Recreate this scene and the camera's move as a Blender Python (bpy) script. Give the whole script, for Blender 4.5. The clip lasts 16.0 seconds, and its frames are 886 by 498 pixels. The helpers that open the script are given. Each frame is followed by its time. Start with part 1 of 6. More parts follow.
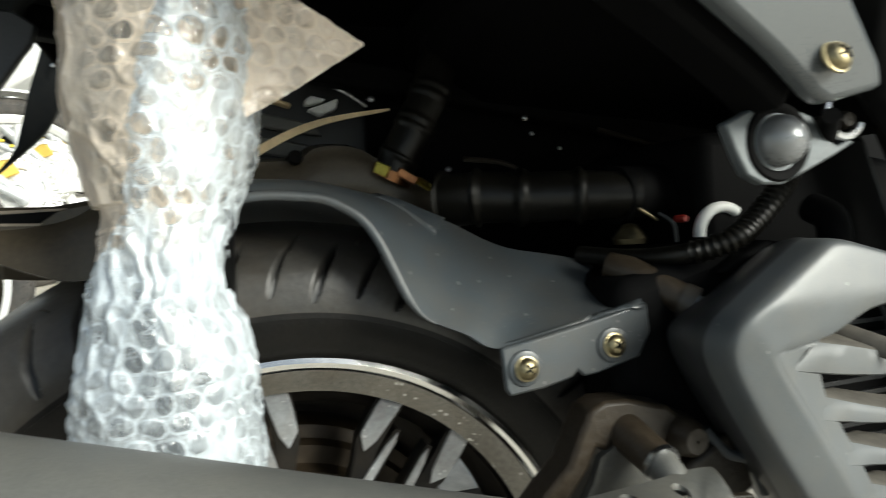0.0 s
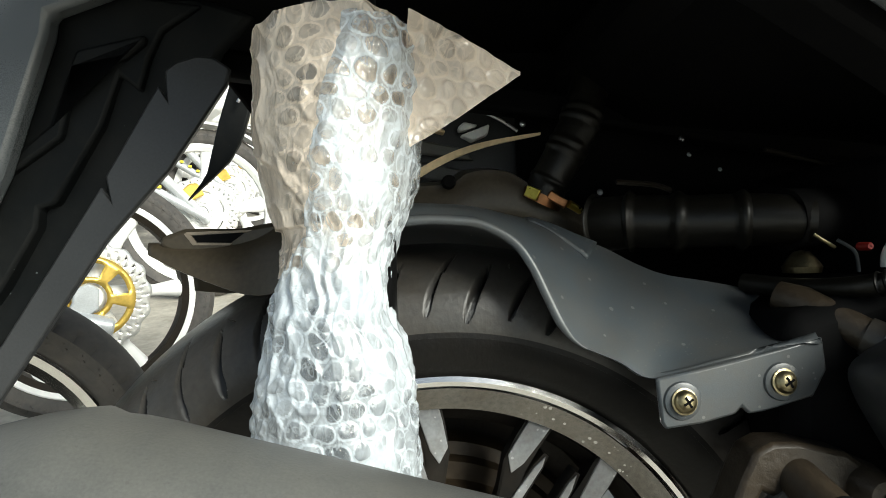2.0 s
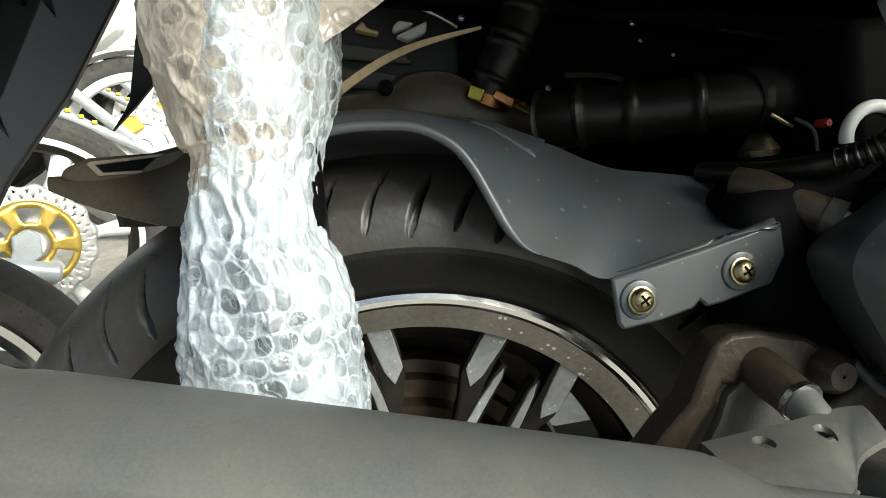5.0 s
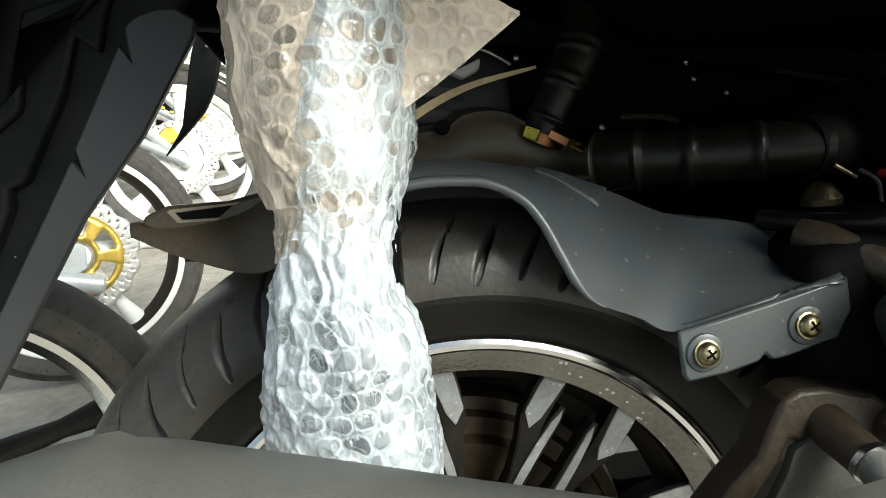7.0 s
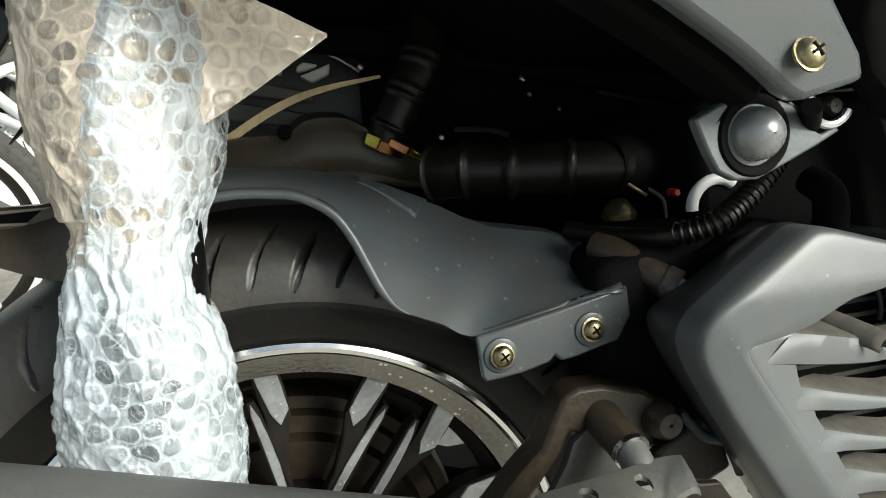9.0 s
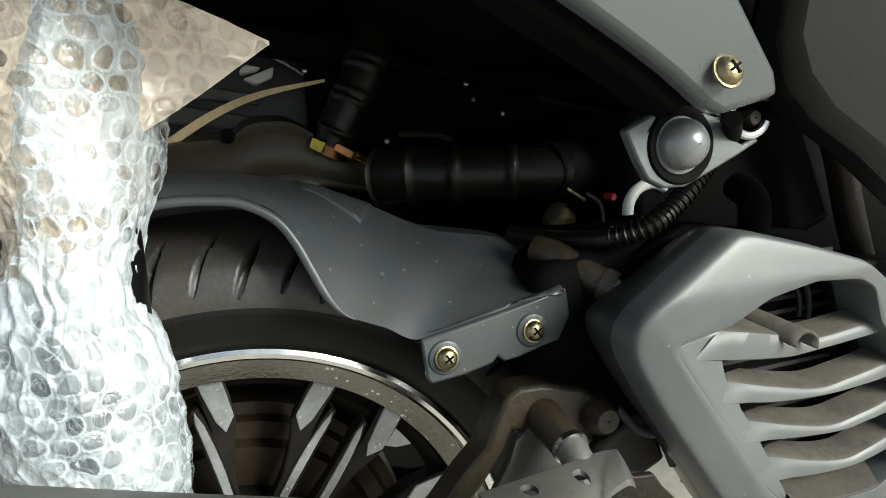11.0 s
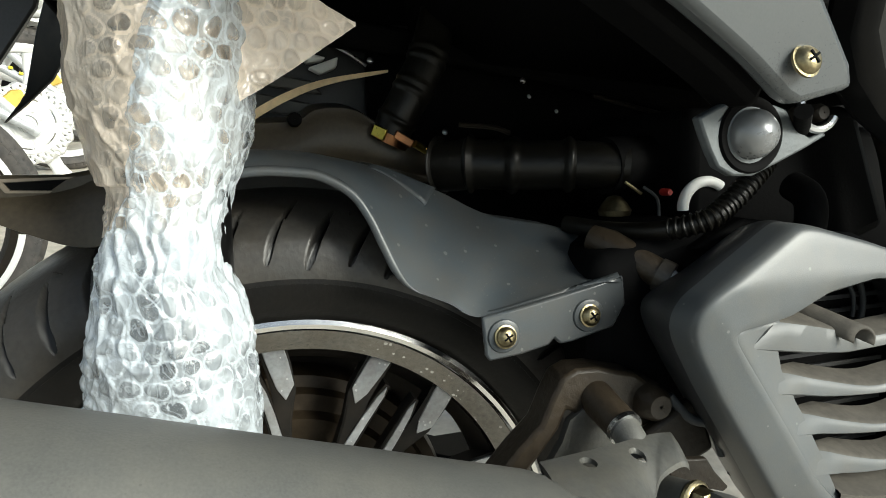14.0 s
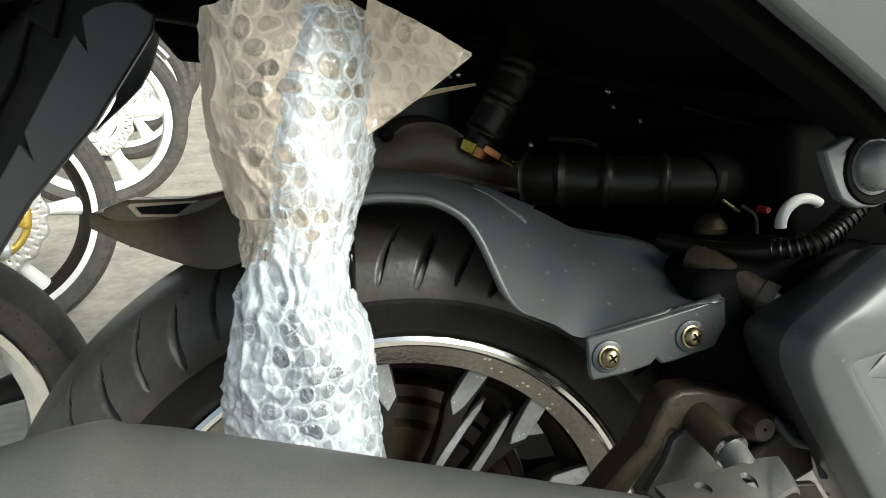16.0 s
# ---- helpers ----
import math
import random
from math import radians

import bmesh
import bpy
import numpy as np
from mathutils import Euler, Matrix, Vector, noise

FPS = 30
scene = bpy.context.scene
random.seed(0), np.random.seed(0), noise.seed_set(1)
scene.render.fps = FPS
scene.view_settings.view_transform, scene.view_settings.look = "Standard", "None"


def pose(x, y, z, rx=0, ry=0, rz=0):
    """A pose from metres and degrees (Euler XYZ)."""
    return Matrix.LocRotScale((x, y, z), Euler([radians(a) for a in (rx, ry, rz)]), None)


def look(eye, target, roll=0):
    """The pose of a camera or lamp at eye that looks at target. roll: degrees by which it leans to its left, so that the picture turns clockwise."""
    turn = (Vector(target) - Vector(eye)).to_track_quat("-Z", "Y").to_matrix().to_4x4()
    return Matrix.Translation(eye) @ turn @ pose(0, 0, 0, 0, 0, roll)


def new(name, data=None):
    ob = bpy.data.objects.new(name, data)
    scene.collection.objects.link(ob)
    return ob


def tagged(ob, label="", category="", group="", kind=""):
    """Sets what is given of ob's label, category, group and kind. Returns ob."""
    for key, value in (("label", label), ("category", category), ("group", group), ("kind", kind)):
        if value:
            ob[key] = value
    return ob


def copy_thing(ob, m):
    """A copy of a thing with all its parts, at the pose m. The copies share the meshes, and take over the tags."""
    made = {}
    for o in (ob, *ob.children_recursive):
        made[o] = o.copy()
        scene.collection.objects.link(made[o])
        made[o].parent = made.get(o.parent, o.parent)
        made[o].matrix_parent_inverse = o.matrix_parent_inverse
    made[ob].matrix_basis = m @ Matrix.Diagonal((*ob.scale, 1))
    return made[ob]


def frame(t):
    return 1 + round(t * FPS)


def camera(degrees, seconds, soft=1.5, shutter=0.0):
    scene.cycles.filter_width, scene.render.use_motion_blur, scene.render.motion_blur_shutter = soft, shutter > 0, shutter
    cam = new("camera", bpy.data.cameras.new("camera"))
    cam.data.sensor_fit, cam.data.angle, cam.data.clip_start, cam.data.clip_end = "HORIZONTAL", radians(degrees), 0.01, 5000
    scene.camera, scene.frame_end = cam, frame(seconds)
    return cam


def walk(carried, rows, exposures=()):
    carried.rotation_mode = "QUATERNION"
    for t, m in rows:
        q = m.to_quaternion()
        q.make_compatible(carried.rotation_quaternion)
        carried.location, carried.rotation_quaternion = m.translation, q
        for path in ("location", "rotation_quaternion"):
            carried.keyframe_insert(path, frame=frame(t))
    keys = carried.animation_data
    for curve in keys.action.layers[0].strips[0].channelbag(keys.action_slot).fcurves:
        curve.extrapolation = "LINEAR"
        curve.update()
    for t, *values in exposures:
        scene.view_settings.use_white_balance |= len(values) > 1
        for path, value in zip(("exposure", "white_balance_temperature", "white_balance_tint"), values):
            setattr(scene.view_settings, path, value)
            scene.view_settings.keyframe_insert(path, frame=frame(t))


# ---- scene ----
# camera: one handheld phone shot beside the rear wheel of a parked scooter
cam = camera(69.6, 16.0, soft=0.9, shutter=0.3)
# seconds, place in metres, turn in degrees
ROWS = [
    (0.0, -0.0186, -0.3290, 0.6189, 77.16, -0.19, -17.78),
    (0.5, -0.0492, -0.3156, 0.6122, 77.01, -0.11, -9.14),
    (1.0, -0.0317, -0.3144, 0.6039, 76.74, 0.31, -7.67),
    (1.5, -0.0256, -0.3239, 0.6135, 77.28, 0.89, -6.80),
    (2.0, -0.0261, -0.3337, 0.6223, 79.09, 1.35, -5.16),
    (2.5, -0.0251, -0.3266, 0.6188, 77.05, 2.31, -5.29),
    (3.0, -0.0033, -0.3218, 0.6071, 73.57, 4.04, -7.37),
    (3.5, -0.0092, -0.3252, 0.5977, 72.90, 4.99, -10.53),
    (4.0, -0.0023, -0.3122, 0.6039, 71.29, 5.08, -9.73),
    (6.5, -0.0272, -0.3066, 0.6276, 71.76, 4.79, -8.76),
    (7.0, -0.0315, -0.3051, 0.6402, 71.97, 4.95, -7.16),
    (7.5, -0.0410, -0.3014, 0.6389, 72.28, 4.36, -6.45),
    (8.0, -0.0626, -0.2988, 0.6560, 71.88, 2.43, -7.77),
    (8.5, -0.0223, -0.3225, 0.6664, 71.14, 1.14, -11.15),
    (9.0, 0.0205, -0.3296, 0.6553, 70.45, 1.60, -14.75),
    (11.5, 0.0236, -0.3418, 0.6620, 69.89, 1.13, -21.17),
    (12.0, 0.0397, -0.3664, 0.6374, 69.08, 2.68, -24.72),
    (12.5, 0.0646, -0.3865, 0.6338, 68.85, 3.65, -27.01),
    (13.0, 0.0292, -0.3740, 0.6370, 70.03, 1.93, -24.81),
    (13.5, -0.0025, -0.3510, 0.6421, 70.78, -0.16, -18.74),
    (14.0, -0.0090, -0.3462, 0.6479, 71.17, -1.36, -16.46),
    (14.5, -0.0121, -0.3430, 0.6493, 71.78, -1.88, -16.37),
    (15.0, -0.0064, -0.3423, 0.6512, 71.67, -1.28, -15.53),
    (15.5, -0.0229, -0.3355, 0.6630, 70.76, -0.27, -12.88),
    (16.0, -0.0529, -0.3365, 0.6725, 69.75, -0.61, -13.27),
]
EXPO = [(0.0, 1.45, 6600, 1), (11.9, 1.47, 6600, 1), (12.35, 1.06, 6600, 1), (13.1, 1.06, 6600, 1), (13.55, 1.45, 6600, 1), (16.0, 1.45, 6600, 1)]
walk(cam, [(t, pose(x, y, z, rx, ry, rz)) for t, x, y, z, rx, ry, rz in ROWS], EXPO)

# ---- light ----
world = bpy.data.worlds.new("sky")
scene.world = world
world.use_nodes = True
wn = world.node_tree.nodes
sky = wn.new("ShaderNodeTexSky")
sky.sky_type = "NISHITA"
sky.sun_disc = False
sky.sun_elevation, sky.sun_rotation = radians(31), radians(138)
haze = wn.new("ShaderNodeHueSaturation")
haze.inputs["Saturation"].default_value = 0.55
world.node_tree.links.new(sky.outputs[0], haze.inputs["Color"])
world.node_tree.links.new(haze.outputs[0], wn["Background"].inputs[0])
wn["Background"].inputs[1].default_value = 0.055
sun = new("sun", bpy.data.lights.new("sun", "SUN"))
sun.data.energy, sun.data.angle, sun.data.color = 2.1, radians(28), (1.0, 0.97, 0.93)
sun.matrix_world = look((2.0, -2.25, 1.8), (0, 0, 0))


# ---- materials ----
def material(name, color, rough=0.5, metal=0.0, vary=0.25, grain=60.0, bump=0.15, stain=6.0, dust=0.0, dust_color=(0.35, 0.31, 0.25), spec=0.5, coat=0.0, rough_vary=0.15):
    """Principled surface with grain and stains at two scales, a fine relief and optional dust on upward faces of noise patches."""
    m = bpy.data.materials.new(name)
    m.use_nodes = True
    n, l = m.node_tree.nodes, m.node_tree.links
    p = n["Principled BSDF"]
    tc = n.new("ShaderNodeTexCoord")
    n1 = n.new("ShaderNodeTexNoise")
    n1.inputs["Scale"].default_value, n1.inputs["Detail"].default_value = stain, 6
    n2 = n.new("ShaderNodeTexNoise")
    n2.inputs["Scale"].default_value, n2.inputs["Detail"].default_value = grain, 5
    l.new(tc.outputs["Object"], n1.inputs["Vector"])
    l.new(tc.outputs["Object"], n2.inputs["Vector"])
    mixv = n.new("ShaderNodeMath")
    mixv.operation = "MULTIPLY_ADD"
    l.new(n1.outputs["Fac"], mixv.inputs[0])
    mixv.inputs[1].default_value = 0.6
    half = n.new("ShaderNodeMath")
    half.operation = "MULTIPLY"
    l.new(n2.outputs["Fac"], half.inputs[0])
    half.inputs[1].default_value = 0.4
    l.new(half.outputs[0], mixv.inputs[2])
    ramp = n.new("ShaderNodeValToRGB")
    lo = [max(0.0, c * (1 - vary)) for c in color]
    hi = [min(1.0, c * (1 + vary)) for c in color]
    ramp.color_ramp.elements[0].position, ramp.color_ramp.elements[0].color = 0.3, (*lo, 1)
    ramp.color_ramp.elements[1].position, ramp.color_ramp.elements[1].color = 0.7, (*hi, 1)
    l.new(mixv.outputs[0], ramp.inputs[0])
    last = ramp.outputs[0]
    rr = n.new("ShaderNodeMapRange")
    rr.inputs["To Min"].default_value, rr.inputs["To Max"].default_value = max(0.02, rough - rough_vary), min(1.0, rough + rough_vary)
    l.new(mixv.outputs[0], rr.inputs["Value"])
    rough_out = rr.outputs[0]
    if dust > 0:
        n3 = n.new("ShaderNodeTexNoise")
        n3.inputs["Scale"].default_value, n3.inputs["Detail"].default_value, n3.inputs["Roughness"].default_value = stain * 2.3, 9, 0.7
        l.new(tc.outputs["Object"], n3.inputs["Vector"])
        dr = n.new("ShaderNodeMapRange")
        dr.inputs["From Min"].default_value, dr.inputs["From Max"].default_value = 0.4, 0.75
        dr.inputs["To Max"].default_value = dust
        l.new(n3.outputs["Fac"], dr.inputs["Value"])
        mx = n.new("ShaderNodeMix")
        mx.data_type = "RGBA"
        l.new(dr.outputs[0], mx.inputs[0])
        l.new(last, mx.inputs[6])
        mx.inputs[7].default_value = (*dust_color, 1)
        last = mx.outputs[2]
    l.new(last, p.inputs["Base Color"])
    l.new(rough_out, p.inputs["Roughness"])
    p.inputs["Metallic"].default_value = metal
    p.inputs["Specular IOR Level"].default_value = spec
    p.inputs["Coat Weight"].default_value = coat
    if bump > 0:
        b = n.new("ShaderNodeBump")
        b.inputs["Strength"].default_value, b.inputs["Distance"].default_value = bump, 0.002
        l.new(n2.outputs["Fac"], b.inputs["Height"])
        l.new(b.outputs[0], p.inputs["Normal"])
    return m


def spotted(m, scale, size, color, amount=1.0, cluster=0.0):
    """Adds small round dried drops of another colour to a material; cluster: the scale of the patches in which they gather."""
    n, l = m.node_tree.nodes, m.node_tree.links
    p = n["Principled BSDF"]
    old = p.inputs["Base Color"].links[0].from_socket
    tc = n.new("ShaderNodeTexCoord")
    v = n.new("ShaderNodeTexVoronoi")
    v.inputs["Scale"].default_value = scale
    l.new(tc.outputs["Object"], v.inputs["Vector"])
    sep = n.new("ShaderNodeSeparateColor")
    l.new(v.outputs["Color"], sep.inputs[0])
    lim = n.new("ShaderNodeMath")
    lim.operation = "MULTIPLY"
    l.new(sep.outputs[0], lim.inputs[0])
    lim.inputs[1].default_value = size
    less = n.new("ShaderNodeMath")
    less.operation = "LESS_THAN"
    l.new(v.outputs["Distance"], less.inputs[0])
    l.new(lim.outputs[0], less.inputs[1])
    pick = n.new("ShaderNodeMath")
    pick.operation = "GREATER_THAN"
    l.new(sep.outputs[1], pick.inputs[0])
    pick.inputs[1].default_value = 0.6
    both = n.new("ShaderNodeMath")
    both.operation = "MULTIPLY"
    l.new(less.outputs[0], both.inputs[0])
    l.new(pick.outputs[0], both.inputs[1])
    am = n.new("ShaderNodeMath")
    am.operation = "MULTIPLY"
    l.new(both.outputs[0], am.inputs[0])
    am.inputs[1].default_value = amount
    if cluster:
        where = n.new("ShaderNodeTexNoise")
        where.inputs["Scale"].default_value = cluster
        l.new(tc.outputs["Object"], where.inputs["Vector"])
        gate = n.new("ShaderNodeMapRange")
        gate.inputs["From Min"].default_value, gate.inputs["From Max"].default_value, gate.inputs["To Max"].default_value = 0.48, 0.56, amount
        l.new(where.outputs["Fac"], gate.inputs["Value"])
        l.new(gate.outputs[0], am.inputs[1])
    mx = n.new("ShaderNodeMix")
    mx.data_type = "RGBA"
    l.new(am.outputs[0], mx.inputs[0])
    l.new(old, mx.inputs[6])
    mx.inputs[7].default_value = (*color, 1)
    l.new(mx.outputs[2], p.inputs["Base Color"])
    return m


RUBBER = material("rubber", (0.039, 0.037, 0.034), 0.36, vary=0.4, grain=250, stain=14, bump=0.15, dust=0.28, dust_color=(0.06, 0.04, 0.018), spec=0.4)
n, l = RUBBER.node_tree.nodes, RUBBER.node_tree.links
# grooves go near black with depth: clean rubber plus shade put into the colour
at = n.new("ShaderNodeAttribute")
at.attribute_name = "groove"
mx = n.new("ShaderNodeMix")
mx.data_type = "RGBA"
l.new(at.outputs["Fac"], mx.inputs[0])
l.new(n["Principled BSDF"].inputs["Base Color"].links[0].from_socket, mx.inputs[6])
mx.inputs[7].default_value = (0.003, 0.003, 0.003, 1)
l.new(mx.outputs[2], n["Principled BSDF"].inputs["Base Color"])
SIDEWALL = material("sidewall_rubber", (0.0062, 0.0059, 0.0056), 0.42, vary=0.3, grain=300, stain=20, bump=0.15, dust=0.08, dust_color=(0.05, 0.038, 0.024), spec=0.22)
GUARD = spotted(material("mudguard_plastic", (0.046, 0.055, 0.062), 0.4, vary=0.35, grain=1500, stain=11, bump=0.06, dust=0.4, dust_color=(0.085, 0.066, 0.044), spec=0.6), 120, 0.2, (0.2, 0.2, 0.19), 0.5)
AIRBOX = material("dusty_black_moulding", (0.052, 0.042, 0.028), 0.33, vary=0.4, grain=300, stain=18, bump=0.06, dust=0.3, dust_color=(0.04, 0.03, 0.018), spec=0.3)
spotted(GUARD, 420, 0.22, (0.16, 0.15, 0.13), 0.4)
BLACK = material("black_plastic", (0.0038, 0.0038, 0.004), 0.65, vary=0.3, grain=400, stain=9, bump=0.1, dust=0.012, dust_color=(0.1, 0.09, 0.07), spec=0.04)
GLOSSBLACK = spotted(material("dusty_gloss_black", (0.005, 0.006, 0.0065), 0.5, vary=0.3, grain=300, stain=9, bump=0.03, dust=0.02, spec=0.1), 160, 0.12, (0.16, 0.18, 0.18), 0.6)
CAST = material("dusty_black_casting", (0.016, 0.013, 0.01), 0.45, vary=0.4, grain=200, stain=16, bump=0.3, dust=0.3, dust_color=(0.05, 0.037, 0.022), metal=0.0, spec=0.2)
MUFFLER = spotted(material("grey_heat_paint", (0.1, 0.101, 0.095), 0.5, vary=0.3, grain=900, stain=9, bump=0.1, dust=0.3, dust_color=(0.22, 0.205, 0.17), metal=0.1), 110, 0.07, (0.3, 0.3, 0.28), 0.35, cluster=9)
spotted(MUFFLER, 330, 0.2, (0.05, 0.048, 0.042), 0.22)
STAY = material("grey_stay_paint", (0.072, 0.072, 0.067), 0.45, vary=0.35, grain=350, stain=24, bump=0.12, dust=0.35, dust_color=(0.13, 0.115, 0.085), metal=0.1)
LIP = material("polished_aluminium", (0.82, 0.82, 0.8), 0.16, metal=1.0, vary=0.1, grain=120, stain=30, bump=0.05, rough_vary=0.08)
MACHINED = spotted(material("machined_aluminium", (0.2, 0.197, 0.188), 0.12, rough_vary=0.07, metal=1.0, vary=0.35, grain=300, stain=22, bump=0.06, dust=0.3, dust_color=(0.16, 0.125, 0.085)), 300, 0.42, (0.8, 0.82, 0.82), 0.75, cluster=30)
SPOKEBLACK = material("black_wheel_paint", (0.008, 0.0075, 0.007), 0.5, vary=0.3, grain=200, stain=20, bump=0.08, dust=0.2, dust_color=(0.06, 0.045, 0.03), spec=0.18)
SPOKEFACE = spotted(material("worn_machined_face", (0.4, 0.42, 0.44), 0.34, metal=0.7, vary=0.35, grain=300, stain=30, bump=0.12, dust=0.35, dust_color=(0.2, 0.13, 0.09)), 280, 0.3, (0.75, 0.76, 0.76), 0.7)
RUSTY = material("brown_drum_steel", (0.036, 0.026, 0.016), 0.42, metal=0.3, vary=0.5, grain=150, stain=25, bump=0.15, spec=0.3)
COVER = spotted(material("grey_radiator_plastic", (0.08, 0.088, 0.093), 0.42, vary=0.2, grain=1400, stain=14, bump=0.05, dust=0.35, dust_color=(0.13, 0.117, 0.092)), 130, 0.14, (0.3, 0.3, 0.28), 0.3)
# dust on the cover, its colour toned down for the shade between the louvres
DUSTSHADE = material("shaded_dusty_plastic", (0.075, 0.069, 0.06), 0.75, vary=0.3, grain=220, stain=30, bump=0.2, dust=0.5, dust_color=(0.13, 0.118, 0.098), spec=0.2)
PANEL = spotted(material("pearl_grey_panel", (0.072, 0.079, 0.083), 0.3, vary=0.1, grain=900, stain=10, bump=0.02, dust=0.06, dust_color=(0.2, 0.2, 0.2)), 60, 0.08, (0.5, 0.5, 0.48), 0.4)
FOOTPANEL = material("grey_foot_panel", (0.012, 0.0135, 0.015), 0.36, vary=0.15, grain=700, stain=8, bump=0.03, dust=0.15, dust_color=(0.07, 0.068, 0.062))
DARKPANEL = material("dark_grey_panel", (0.0032, 0.0033, 0.0035), 0.36, vary=0.35, grain=500, stain=9, bump=0.05, dust=0.08, dust_color=(0.03, 0.028, 0.026), spec=0.22)
WHITE = material("white_plastic", (0.8, 0.8, 0.78), 0.4, vary=0.05, grain=300, stain=10, bump=0.03)
ZINC = material("yellow_zinc_screw", (0.3, 0.255, 0.15), 0.36, metal=1.0, vary=0.35, grain=500, stain=120, bump=0.15, dust=0.3, dust_color=(0.12, 0.09, 0.05))
STEEL = material("bright_steel", (0.6, 0.61, 0.62), 0.28, metal=1.0, vary=0.2, grain=200, stain=40, bump=0.08)
PEGMETAL = material("peg_alloy", (0.085, 0.096, 0.102), 0.42, metal=0.3, vary=0.3, grain=400, stain=30, bump=0.08, dust=0.2, dust_color=(0.12, 0.11, 0.095))
KNOB = material("pearl_alloy", (0.19, 0.195, 0.2), 0.28, metal=0.4, vary=0.15, grain=300, stain=30, bump=0.03)
SATIN = material("satin_alloy", (0.03, 0.034, 0.037), 0.55, metal=0.0, vary=0.3, grain=500, stain=30, bump=0.06, dust=0.15, dust_color=(0.08, 0.075, 0.065), spec=0.35)
BRIGHT = material("bright_alloy", (0.5, 0.52, 0.53), 0.42, metal=0.3, vary=0.2, grain=300, stain=30, bump=0.1)
BRASS = material("brass_clamp", (0.42, 0.34, 0.07), 0.3, metal=1.0, vary=0.3, grain=200, stain=50, bump=0.1)
COPPER = material("copper_clamp", (0.28, 0.13, 0.06), 0.35, metal=1.0, vary=0.3, grain=200, stain=50, bump=0.1)
HOSE = material("black_hose_rubber", (0.0066, 0.0061, 0.0048), 0.36, vary=0.3, grain=200, stain=20, bump=0.15, dust=0.08, dust_color=(0.04, 0.032, 0.02), spec=0.28)
GOLD = material("gold_anodised", (0.75, 0.52, 0.12), 0.35, metal=0.8, vary=0.15, grain=200, stain=30, bump=0.05)
DISC = material("brushed_disc_steel", (0.7, 0.69, 0.66), 0.35, metal=0.7, vary=0.12, grain=150, stain=20, bump=0.08)
WHEELWHITE = material("white_wheel_paint", (0.82, 0.82, 0.8), 0.35, vary=0.06, grain=100, stain=12, bump=0.03)
FARRUBBER = material("far_rubber", (0.05, 0.047, 0.044), 0.7, vary=0.3, grain=120, stain=12, bump=0.2, dust=0.3, dust_color=(0.2, 0.17, 0.14))
TAN = material("tan_strap", (0.75, 0.58, 0.34), 0.45, vary=0.2, grain=200, stain=25, bump=0.05)
YELLOW = material("yellow_plastic", (0.75, 0.6, 0.05), 0.4, vary=0.15)
RED = material("red_plug", (0.25, 0.012, 0.008), 0.5, vary=0.2)
DIRTYBROWN = material("glossy_black_panel", (0.013, 0.0115, 0.01), 0.22, vary=0.25, grain=300, stain=6, bump=0.03, dust=0.15, dust_color=(0.08, 0.07, 0.055), spec=0.6)
PLATE = material("bronze_plate", (0.3, 0.24, 0.16), 0.4, metal=0.5, vary=0.3, grain=200, stain=40, bump=0.15)
CONCRETE = spotted(material("concrete_floor", (0.5, 0.465, 0.4), 0.62, vary=0.42, grain=45, stain=6, bump=0.35, dust=0.6, dust_color=(0.3, 0.26, 0.2)), 26, 0.07, (0.7, 0.62, 0.5), 0.6)
spotted(CONCRETE, 75, 0.12, (0.2, 0.18, 0.15), 0.5)
ARMCAST = material("brown_dusty_casting", (0.026, 0.0195, 0.013), 0.42, vary=0.5, grain=200, stain=22, bump=0.35, dust=0.35, dust_color=(0.055, 0.039, 0.022), metal=0.0, spec=0.35)
CARRIER = material("dark_carrier_plastic", (0.032, 0.033, 0.0345), 0.33, vary=0.3, grain=500, stain=12, bump=0.05, dust=0.05, dust_color=(0.05, 0.05, 0.05), spec=0.4)
PLASTER = material("pale_plaster", (0.6, 0.56, 0.48), 0.85, vary=0.08, grain=40, stain=1.5, bump=0.2)
DUSTY = material("dusty_plastic", (0.2, 0.165, 0.125), 0.7, vary=0.25, grain=200, stain=20, bump=0.2)


